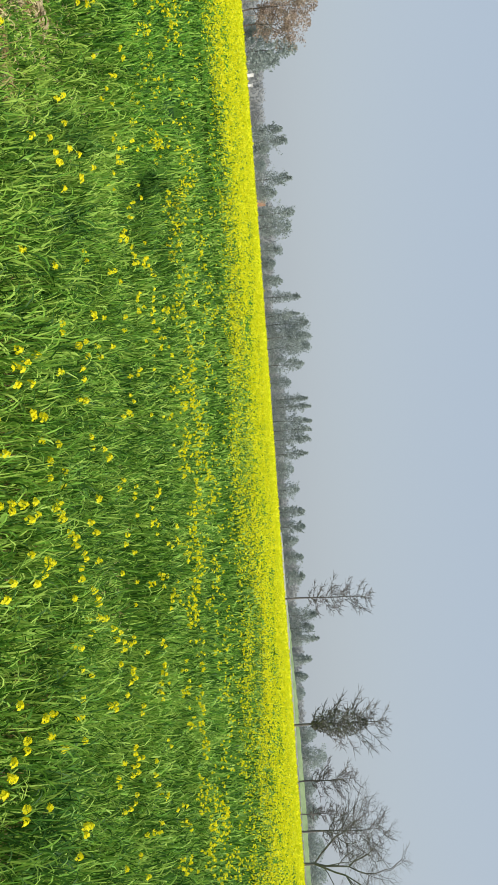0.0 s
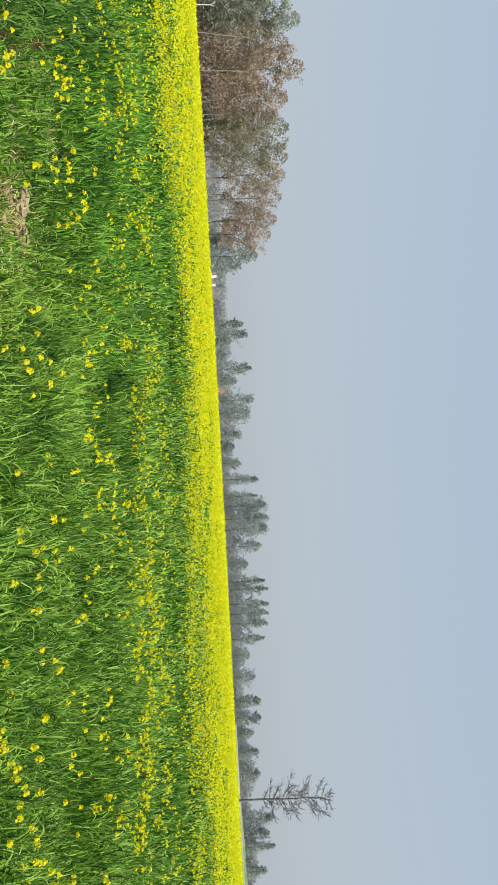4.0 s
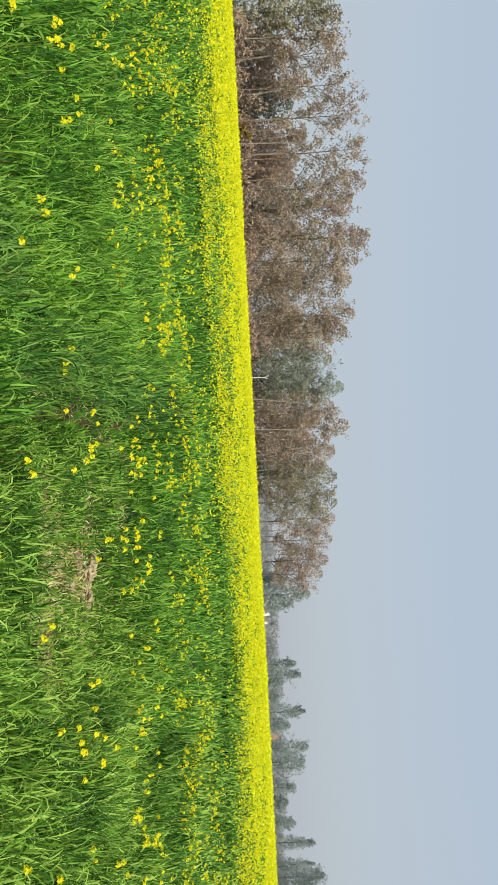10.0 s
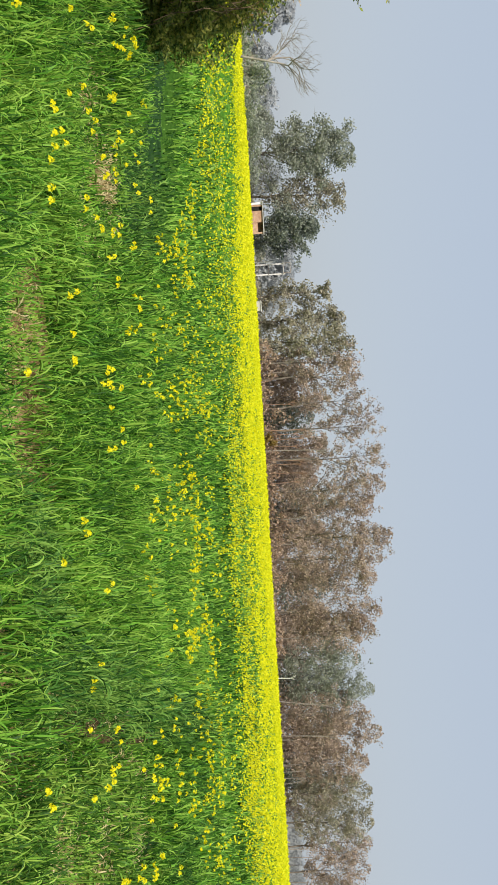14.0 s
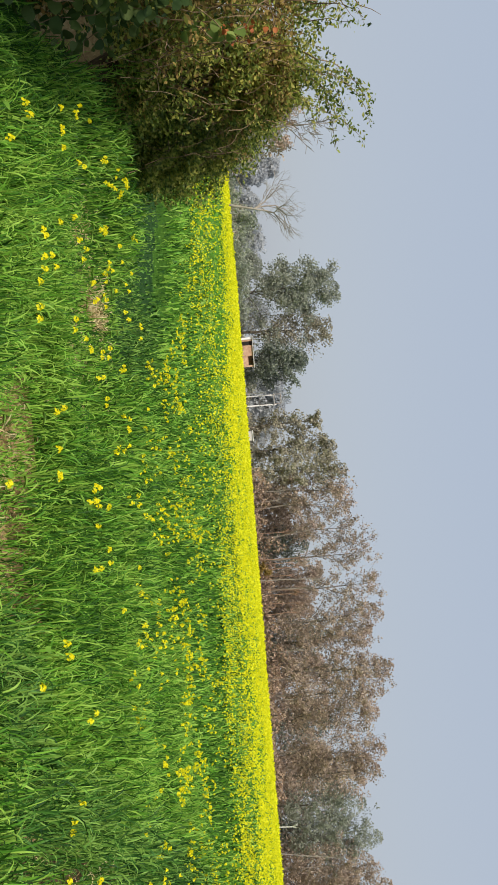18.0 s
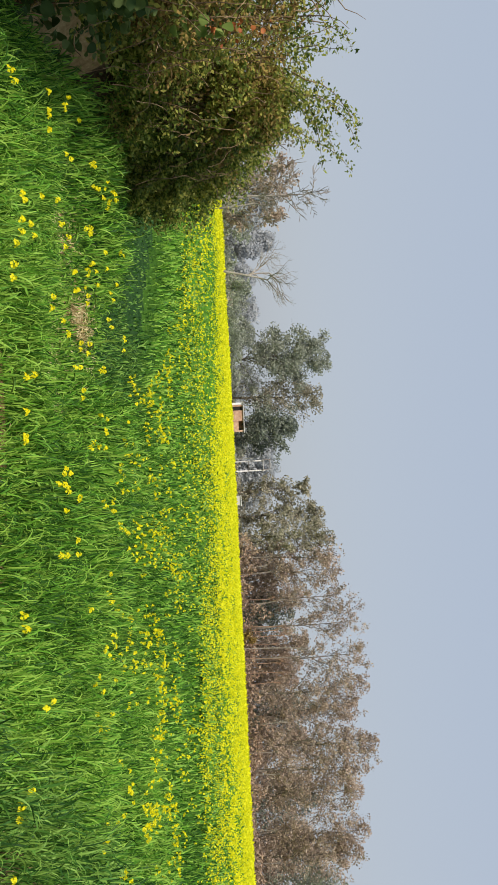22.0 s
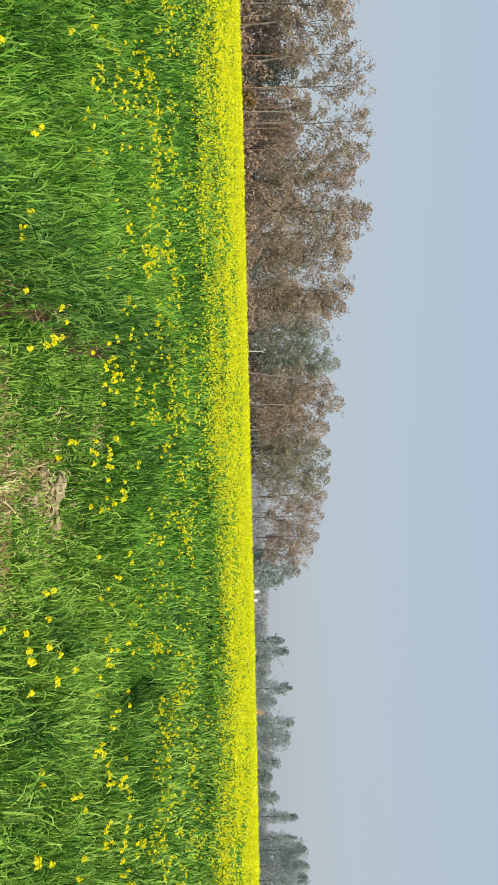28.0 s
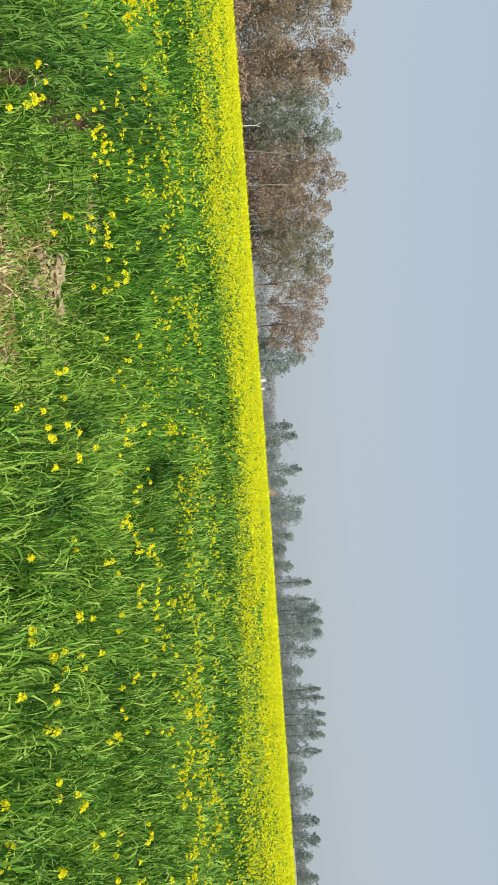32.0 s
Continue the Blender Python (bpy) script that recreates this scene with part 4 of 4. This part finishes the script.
# far trees, with haze in their leaf colours: direction, distance, height, half width
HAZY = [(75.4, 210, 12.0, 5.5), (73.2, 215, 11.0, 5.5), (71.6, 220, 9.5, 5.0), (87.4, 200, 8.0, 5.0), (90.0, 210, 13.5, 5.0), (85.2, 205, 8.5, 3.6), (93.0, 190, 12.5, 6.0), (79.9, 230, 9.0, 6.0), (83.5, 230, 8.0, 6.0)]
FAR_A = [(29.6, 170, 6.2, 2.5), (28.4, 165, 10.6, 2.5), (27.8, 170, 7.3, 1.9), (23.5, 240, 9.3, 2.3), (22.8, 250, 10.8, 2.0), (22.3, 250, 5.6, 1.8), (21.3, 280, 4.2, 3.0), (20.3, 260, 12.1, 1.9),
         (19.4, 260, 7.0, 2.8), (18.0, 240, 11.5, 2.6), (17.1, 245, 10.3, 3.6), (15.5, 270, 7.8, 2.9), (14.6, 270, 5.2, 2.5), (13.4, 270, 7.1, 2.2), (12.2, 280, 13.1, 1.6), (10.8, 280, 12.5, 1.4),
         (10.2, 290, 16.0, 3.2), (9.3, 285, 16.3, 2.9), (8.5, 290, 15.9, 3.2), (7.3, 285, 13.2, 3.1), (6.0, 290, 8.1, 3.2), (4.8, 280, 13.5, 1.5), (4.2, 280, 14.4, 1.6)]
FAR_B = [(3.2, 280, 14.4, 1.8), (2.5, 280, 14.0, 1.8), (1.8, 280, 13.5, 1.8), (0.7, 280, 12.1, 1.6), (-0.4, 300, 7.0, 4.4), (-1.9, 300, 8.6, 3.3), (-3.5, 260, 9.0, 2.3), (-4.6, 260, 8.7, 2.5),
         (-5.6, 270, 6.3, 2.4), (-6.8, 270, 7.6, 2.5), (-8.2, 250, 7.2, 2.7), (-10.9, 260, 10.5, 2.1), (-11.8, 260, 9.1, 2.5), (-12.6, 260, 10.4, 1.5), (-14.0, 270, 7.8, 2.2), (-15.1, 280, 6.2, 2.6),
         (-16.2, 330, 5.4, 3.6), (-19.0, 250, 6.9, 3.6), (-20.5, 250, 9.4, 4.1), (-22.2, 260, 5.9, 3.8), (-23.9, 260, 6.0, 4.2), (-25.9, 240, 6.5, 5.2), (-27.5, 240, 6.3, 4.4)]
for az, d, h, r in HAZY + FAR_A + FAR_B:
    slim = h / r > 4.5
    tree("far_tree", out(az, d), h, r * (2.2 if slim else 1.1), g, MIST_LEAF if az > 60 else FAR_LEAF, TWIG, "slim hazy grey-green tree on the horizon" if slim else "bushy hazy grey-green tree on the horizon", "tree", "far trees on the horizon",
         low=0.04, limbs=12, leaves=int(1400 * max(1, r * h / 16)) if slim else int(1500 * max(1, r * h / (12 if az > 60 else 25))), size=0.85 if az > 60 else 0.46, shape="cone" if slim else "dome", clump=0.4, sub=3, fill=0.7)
# a low belt behind them, hazy by its colour: a ragged mass with leaves that break its outline
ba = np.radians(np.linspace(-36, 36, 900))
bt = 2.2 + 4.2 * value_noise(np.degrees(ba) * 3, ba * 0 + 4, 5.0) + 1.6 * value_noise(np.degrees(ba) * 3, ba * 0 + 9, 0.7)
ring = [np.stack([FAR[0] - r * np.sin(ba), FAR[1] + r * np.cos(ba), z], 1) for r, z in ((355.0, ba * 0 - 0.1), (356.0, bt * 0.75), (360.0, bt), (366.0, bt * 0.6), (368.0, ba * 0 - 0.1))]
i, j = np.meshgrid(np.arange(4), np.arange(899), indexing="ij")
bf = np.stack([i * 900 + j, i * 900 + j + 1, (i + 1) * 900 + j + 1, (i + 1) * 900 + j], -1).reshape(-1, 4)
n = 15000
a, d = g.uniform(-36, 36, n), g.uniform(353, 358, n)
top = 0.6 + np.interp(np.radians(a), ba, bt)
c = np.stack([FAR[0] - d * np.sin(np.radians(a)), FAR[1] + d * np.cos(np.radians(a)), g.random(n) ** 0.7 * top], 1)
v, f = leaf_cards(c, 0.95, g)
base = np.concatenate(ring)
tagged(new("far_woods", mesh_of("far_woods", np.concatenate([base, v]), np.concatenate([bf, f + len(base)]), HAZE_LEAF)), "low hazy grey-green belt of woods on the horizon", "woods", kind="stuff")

# ---- buildings and works beyond the field ----
face = lambda az: radians(az)
pump = thing("pump_house", out(77.5, 88), "small red brick pump house with a flat concrete roof", "hut")
pump.rotation_euler = (0, 0, face(77.5))
part("wall", block("wall", (0.22, 1.9, 2.3), (-1.45, 0, 1.15), WHITEWASH), pump, "whitewashed end wall")
part("wall", block("wall", (0.18, 0.22, 2.3), (-1.22, -0.84, 1.15), BRICK), pump)
part("wall", block("wall", (1.2, 0.22, 2.3), (-0.1, -0.84, 1.15), BRICK), pump)
part("wall", block("wall", (2.9, 0.22, 2.3), (0.13, 0.95, 1.15), BRICK), pump)
part("wall", block("wall", (0.22, 1.55, 2.3), (0.39, 0.06, 1.15), BRICK), pump)
part("wall", block("wall", (0.98, 0.18, 1.75), (1.0, -0.84, 0.875), BRICK), pump, "low brick wall across the open bay")
part("pillar", block("pillar", (0.2, 0.22, 2.3), (1.6, -0.84, 1.15), BRICK), pump)
part("roof", block("roof", (3.5, 2.2, 0.09), (0.1, 0, 2.35), CONCRETE), pump)
# dark panel that stands for the unlit inside of the doorway
part("door", block("door", (0.42, 0.06, 1.95), (-0.91, -0.80, 1.0), DARK), pump, "dark panel for the shade in the open doorway")

frame_stand = thing("electric_pole_frame", out(73.95, 92), "pale concrete two-pole electric stand with crossbars", "utility pole")
frame_stand.rotation_euler = (0, 0, face(73.95))
for x, h in ((-0.70, 3.3), (-0.38, 4.5), (0.75, 4.65)):
    part("pole", block("pole", (0.14, 0.14, h), (x, 0, h / 2), WHITEWASH, 0.03), frame_stand)
part("crossbar", block("crossbar", (1.5, 0.10, 0.09), (0.17, -0.13, 4.4), CONCRETE, 0.02), frame_stand)
# thin bars take a paler colour in place of haze
part("crossbar", block("crossbar", (1.16, 0.05, 0.05), (0.17, -0.10, 2.7), PALE_BARK, 0.01), frame_stand)
for x in (-0.45, 0.66):
    part("upright", block("upright", (0.075, 0.075, 0.85), (x, -0.21, 4.78), PALE_BARK, 0.01), frame_stand)
part("crossbar", block("crossbar", (1.2, 0.075, 0.075), (0.10, -0.21, 5.2), PALE_BARK, 0.01), frame_stand)

shed = thing("white_shed", out(71.35, 82.5), "low pale concrete shed behind the mustard", "shed")
shed.rotation_euler = (0, 0, face(71.2))
part("wall", block("wall", (1.0, 1.4, 1.55), (0, 0, 0.775), CONCRETE), shed)
part("roof", block("roof", (1.2, 1.6, 0.08), (0, 0, 1.59), WHITEWASH), shed)
for az, w, h in ((27.0, 1.2, 2.4), (26.4, 0.9, 1.7), (18.8, 2.4, 3.6)):
    house = thing("far_house", out(az, 318), "small whitewashed farm house on the horizon" if az > 20 else "small reddish farm house on the horizon", "house", "farm houses on the horizon")
    house.rotation_euler = (0, 0, face(az))
    part("wall", block("wall", (w, 2, h - 0.2), (0, 0, (h - 0.2) / 2), WHITEWASH if az > 20 else BRICK), house)
    part("roof", block("roof", (w + 0.3, 2.3, 0.2), (0, 0, h - 0.1), WHITEWASH if az > 20 else CONCRETE), house)

canal = thing("canal_wall", (0, 0, 0), "long low pale concrete canal wall beyond the mustard", "wall", kind="structure")
for k in range(14):
    az = -6.0 - 1.75 * k
    p, q = out(az + 0.9, 106), out(az - 0.88, 106)
    mid, run = (p + q) / 2, q - p
    part("wall_panel", block("wall_panel", (run.length, 0.25, 1.28), (mid.x, mid.y, 0.64), WHITEWASH, 0.02, math.atan2(run.y, run.x)), canal)

# the grassy far bank of the canal
ga = np.radians(np.linspace(-5.0, -33.0, 160))
gh = np.interp(np.degrees(ga), [-33, -24, -17, -10, -5], [1.75, 1.9, 1.75, 1.35, 1.0]) + 0.12 * (value_noise(np.degrees(ga) * 4, ga * 0 + 2, 1.0) - 0.5)
rows = [np.stack([FAR[0] - r * np.sin(ga), FAR[1] + r * np.cos(ga), z], 1) for r, z in ((110.0, ga * 0 - 0.05), (112.5, gh), (116.0, gh * 0.95), (121.0, ga * 0 - 0.05))]
i, j = np.meshgrid(np.arange(3), np.arange(159), indexing="ij")
bf = np.stack([i * 160 + j, i * 160 + j + 1, (i + 1) * 160 + j + 1, (i + 1) * 160 + j], -1).reshape(-1, 4)
tagged(new("canal_bank", mesh_of("canal_bank", np.concatenate(rows), bf, BANK_GRASS, True)), "low grassy green bank beyond the canal wall", "bank", kind="structure")

# pale and rust-brown stems before the wood: direction, distance, height, lean
STEMS = [(WHITE_BARK, "short white leaning tree stem before the plantation", [(44.5, 77, 2.9, 0.06)]),
         (PALE_BARK, "thin pale bare tree stem before the plantation", [(60.8, 76.5, 7.4, 0.0), (67.2, 79, 4.4, 0.03), (66.4, 79, 4.0, 0.0), (53.8, 77, 4.0, -0.05), (52.5, 77, 4.4, 0.04), (49.1, 78, 3.4, 0.0), (47.2, 79, 3.6, 0.06), (43.0, 80, 7.0, 0.12), (40.7, 81, 6.6, 0.08),
                                                                       (55.6, 77, 5.0, 0.02), (38.7, 83, 3.2, 0.0), (38.3, 83, 3.4, 0.02), (37.9, 83, 3.3, 0.0), (37.5, 83, 3.1, -0.02), (34.9, 86, 3.4, 0.0), (33.6, 88, 4.2, 0.02), (32.2, 90, 4.0, 0.0), (33.1, 90, 4.4, -0.02), (32.7, 92, 4.0, 0.03), (31.7, 91, 4.6, 0.0), (31.2, 92, 4.2, -0.03), (30.5, 93, 3.8, 0.02)]),
         (RUST_BARK, "rust-brown bare stem at the plantation's foot", [(62.3, 77, 5.4, 0.02), (61.9, 77, 5.0, -0.02), (61.5, 77, 5.6, 0.0), (61.1, 77.5, 4.6, 0.03), (60.2, 77, 5.2, 0.0), (59.7, 77, 4.8, 0.02), (59.1, 77, 5.4, -0.01), (58.3, 77, 4.6, 0.0), (64.2, 78, 4.6, 0.0)])]
for bark, words, stems in STEMS:
    for az, d, h, slant in stems:
        bare_tree("tree_stem", out(az, d), h, 0.5, g, bark, words, 0.8, lean=(slant * math.cos(radians(az)), slant * math.sin(radians(az))), depth=3, girth=0.012 if bark is WHITE_BARK else 0.005, group="stems before the plantation")

# ---- hedge on the bank ----
g = np.random.default_rng(31)
hedge = thing("hedge", (0, 0, 0), "dense overgrown green and brown hedge on a low bank", "hedge")
MASSES = [(-9.75, -1.44, 1.05, 0.85, 0.88, 0.95), (-9.2, -1.82, 1.24, 1.0, 0.95, 1.2), (-8.3, -2.25, 1.32, 1.2, 1.0, 1.34), (-7.2, -2.6, 1.32, 1.3, 0.95, 1.25), (-6.0, -2.75, 1.28, 1.2, 0.95, 1.2),
          (-4.8, -2.78, 1.26, 1.2, 0.95, 1.15), (-3.4, -2.9, 1.2, 1.2, 1.0, 1.1), (-2.0, -3.3, 1.15, 1.2, 1.0, 1.0), (-9.45, -1.35, 0.7, 0.75, 0.72, 0.65), (-8.5, -1.95, 0.75, 0.9, 0.62, 0.65), (-8.3, -1.78, 1.78, 0.75, 0.5, 0.58)]
for mx, my, mz, rx, ry, rz in MASSES:
    bush = part("bush", bpy.data.meshes.new("bush"), hedge)
    base = np.array([mx, my, 0.3])
    stems = []
    for _ in range(32):
        a = g.uniform(0, 6.28)
        tip = np.array([mx + math.cos(a) * rx * g.uniform(0.2, 0.75), my + math.sin(a) * ry * g.uniform(0.2, 0.75), mz + rz * g.uniform(-0.2, 0.8)])
        foot = base + np.array([g.normal(0, 0.25), g.normal(-0.25, 0.12), 0])
        mid = (foot + tip) / 2 + g.normal(0, 0.14, 3)
        stems += [(*foot, *mid, 0.012, 0.009), (*mid, *tip, 0.009, 0.004)]
        for _ in range(5):
            q = mid + (tip - mid) * g.random()
            e = q + g.normal(0, 0.13, 3) + np.array([0, 0, 0.05])
            stems.append((*q, *e, 0.006, 0.003))
    v, f = tubes(stems, 5)
    bush.data = mesh_of("branchwork", v, f, VINE, True)
    bush.name, bush["kind"] = "branchwork", "stuff"
    n = 22000
    u = unit(g.normal(size=(n, 3)))
    lump = 0.84 + 0.6 * (value_noise(u[:, 0] * 3 + mx, u[:, 1] * 3 + u[:, 2] * 4, 0.55) - 0.5)
    c = np.array([mx, my, mz]) + u * np.array([rx, ry, rz]) * (lump * g.uniform(0.55, 1.08, n) ** 0.5)[:, None]
    c = c[c[:, 2] > np.where((c[:, 1] > my) & (mx > -7.5), 0.52, 0.25)]
    c = c[value_noise(c[:, 0] + 0.7 * c[:, 2], c[:, 1] * 0.6 + c[:, 2], 0.17) + 0.35 * g.random(len(c)) > np.interp(c[:, 0], [-9.3, -8.6], [0.42, 0.55])]
    dry_leaf = value_noise(c[:, 0] * 1.0 + c[:, 2], c[:, 2] * 1.3 + 5, 0.7) + 0.5 * (g.random(len(c)) - 0.5) > np.interp(c[:, 0], [-8.6, -6.8], [0.92, 0.66])
    for sel, mat, nm, sz in ((~dry_leaf, HEDGE_LEAF, "foliage", 0.038), (dry_leaf, HEDGE_DRY, "withered_foliage", 0.036)):
        v, f = leaf_cards(c[sel], sz, g, 0.3, 1.3)
        part(nm, mesh_of(nm, v, f, mat), hedge, "withered brown leaves" if mat is HEDGE_DRY else "")
# low leaves that hang over the bank
x = g.uniform(-8.4, -1.5, 26000)
gap = np.clip(1.5 - np.abs(x + 6.6) / 0.6, 0, 1)
y = bank_line(x) - 0.04 - 0.5 * g.random(26000) ** 0.8 - 0.15 * gap
c = np.stack([x, y, np.maximum(ground_height(x, y) + 0.03, 0.25 + 0.24 * gap) + 0.75 * g.random(26000) ** 1.1], 1)
c = c[value_noise(c[:, 0], c[:, 2], 0.17) > 0.33]
dry_leaf = value_noise(c[:, 0] + 3, c[:, 2], 0.5) > 0.62
for sel, mat, nm in ((~dry_leaf, HEDGE_LEAF, "foliage"), (dry_leaf, HEDGE_DRY, "withered_foliage")):
    v, f = leaf_cards(c[sel], 0.042, g, 0.3, 1.3)
    part(nm, mesh_of(nm, v, f, mat), hedge)
# loose shoots that stand out of the top, with sparse leaves
shoots, sprigs = [], []
for _ in range(160):
    x = g.uniform(-9.8, -2.5)
    y = np.interp(x, [-9.5, -7], [-1.9, -2.9]) + g.uniform(-0.5, 0.5)
    p = np.array([x, y, np.interp(x, [-9.8, -9, -8, -5], [1.75, 2.2, 2.45, 2.25]) + g.uniform(-0.4, 0.05)])
    d = unit(np.array([g.normal(0, 0.4), g.normal(0.1, 0.35), 1.0]))
    for s in range(4):
        q = p + d * g.uniform(0.08, 0.19)
        shoots.append((*p, *q, 0.006 - 0.0012 * s, 0.0048 - 0.0012 * s))
        sprigs += [p + (q - p) * g.random() + g.normal(0, 0.035, 3) for _ in range(16)]
        d = unit(d + g.normal(0, 0.25, 3) + np.array([0.02, 0.06, -0.12]))
        p = q
# long sprays that arch out over the field
for _ in range(12):
    p = np.array([g.uniform(-9.0, -7.2), 0, g.uniform(2.05, 2.3)])
    p[1] = np.interp(p[0], [-9.0, -7.2], [-1.75, -1.85]) + g.uniform(-0.15, 0.1)
    d = unit(np.array([g.normal(0, 0.2), g.uniform(0.25, 0.75), 1.0]))
    reach = g.uniform(0.09, 0.185)
    for s in range(6):
        q = p + d * reach
        shoots.append((*p, *q, 0.006 - 0.0008 * s, 0.0052 - 0.0008 * s))
        sprigs += [p + (q - p) * g.random() + g.normal(0, 0.03, 3) for _ in range(19)]
        d = unit(d + g.normal(0, 0.14, 3) + np.array([0, 0.08, -0.10]))
        p = q
# bare curled twigs over the top
for _ in range(12):
    p = np.array([g.uniform(-6.6, -5.2), g.uniform(-2.25, -2.0), g.uniform(2.15, 2.3)])
    d = unit(np.array([g.normal(0, 0.5), g.normal(0.1, 0.3), 1.0]))
    for s in range(5):
        q = p + d * g.uniform(0.05, 0.10)
        shoots.append((*p, *q, 0.005 - 0.0007 * s, 0.0043 - 0.0007 * s))
        d = unit(d + g.normal(0, 0.35, 3))
        p = q
v, f = tubes(shoots, 4)
part("shoot_growth", mesh_of("shoot_growth", v, f, VINE), hedge)["kind"] = "stuff"
v, f = leaf_cards(np.array(sprigs), 0.034, g, 0.2, 1.4)
part("shoot_leaves", mesh_of("shoot_leaves", v, f, HEDGE_LEAF), hedge)
# dry runners hanging over the hedge's face
runners = []
for _ in range(75):
    x = g.uniform(-9.3, -4.2)
    face_y = np.interp(x, [-9.6, -9, -8, -7, -5], [-0.75, -0.95, -1.3, -1.72, -1.86])
    p = np.array([x, face_y - 0.12, g.uniform(0.8, 2.0)])
    d = unit(np.array([g.normal(0, 0.8), 0.1, g.normal(0.1, 0.7)]))
    for s in range(7):
        q = p + d * g.uniform(0.06, 0.11)
        q[1] += (face_y - 0.06 - q[1]) * 0.25
        runners.append((*p, *q, 0.0034, 0.0032))
        d = unit(d + g.normal(0, 0.28, 3) + np.array([0, 0, -0.08]))
        p = q
v, f = tubes(runners, 4)
part("vine_growth", mesh_of("vine_growth", v, f, VINE), hedge, "dry brown runners")["kind"] = "stuff"
# broad leaves of a climber low in the hedge, a pale cluster higher up, some turned orange
c = np.stack([g.uniform(-6.6, -4.0, 420), g.uniform(-2.12, -1.86, 420), g.uniform(0.3, 1.35, 420)], 1)
c = c[c[:, 2] < np.interp(c[:, 0], [-6.6, -5.6, -5.0], [0.6, 1.1, 1.35])]
v, f = round_leaves(c, 0.078, g)
part("climber_leaves", mesh_of("climber_leaves", v, f, CLIMBER, True), hedge, "broad dark green climber leaves")["kind"] = "stuff"
c = np.array([-5.48, -1.82, 1.5]) + g.normal(0, 1, (9, 3)) * np.array([0.10, 0.03, 0.09])
v, f = round_leaves(c, 0.08, g)
part("climber_leaves", mesh_of("climber_leaves", v, f, PALE_CLIMBER, True), hedge, "broad pale green climber leaves")["kind"] = "stuff"
c = np.array([-5.6, -1.83, 1.62]) + g.normal(0, 1, (36, 3)) * np.array([0.15, 0.04, 0.13])
v, f = round_leaves(c, 0.034, g)
part("climber_leaves", mesh_of("climber_leaves", v, f, ORANGE, True), hedge, "rust-orange climber leaves")["kind"] = "stuff"


# ---- clods of earth and a pale stone on the bare patches ----
def lump(name, place, size, g, mat, label, category):
    bm = bmesh.new()
    bmesh.ops.create_icosphere(bm, subdivisions=3, radius=1)
    seed = Vector(g.uniform(0, 50, 3))
    for vtx in bm.verts:
        k = 1 + 0.9 * noise.noise(vtx.co * 1.3 + seed) + 0.5 * noise.noise(vtx.co * 3.0 + seed) + 0.25 * noise.noise(vtx.co * 8 + seed)
        vtx.co = Vector((vtx.co.x * k * size[0], vtx.co.y * k * size[1], max(vtx.co.z * k, -0.5) * size[2]))
    ob = new(name, from_bm(name, bm, mat))
    ob.location = place
    return tagged(ob, label, category)


PALE_EARTH = material("pale_dry_earth", [(0.22, 0.165, 0.085), (0.34, 0.275, 0.155), (0.46, 0.39, 0.24)], 9, 0.95, bump=0.7, fine=60)
for x, y, z, sx, sy, sz, lab in ((-3.05, 4.66, 0.05, 0.13, 0.12, 0.06, "pale dry slab of earth on a bare patch in wheat"), (-2.9, 4.82, 0.04, 0.08, 0.07, 0.05, "pale dry clod of earth on a bare patch"),
                                 (-3.02, 4.42, 0.03, 0.07, 0.06, 0.045, "small pale dry clod of earth on a bare patch"), (-2.68, 4.25, 0.03, 0.05, 0.05, 0.04, "crumbled clod of brown earth on a bare patch"),
                                 (-1.98, 3.4, 0.03, 0.10, 0.08, 0.05, "flat pale dry clod of earth on a bare patch"), (-2.2, 3.52, 0.02, 0.05, 0.05, 0.035, "crumbled clod of brown earth on a bare patch")):
    lump("earth_clod", (x, y, z), (sx, sy, sz), g, PALE_EARTH, lab, "clod")
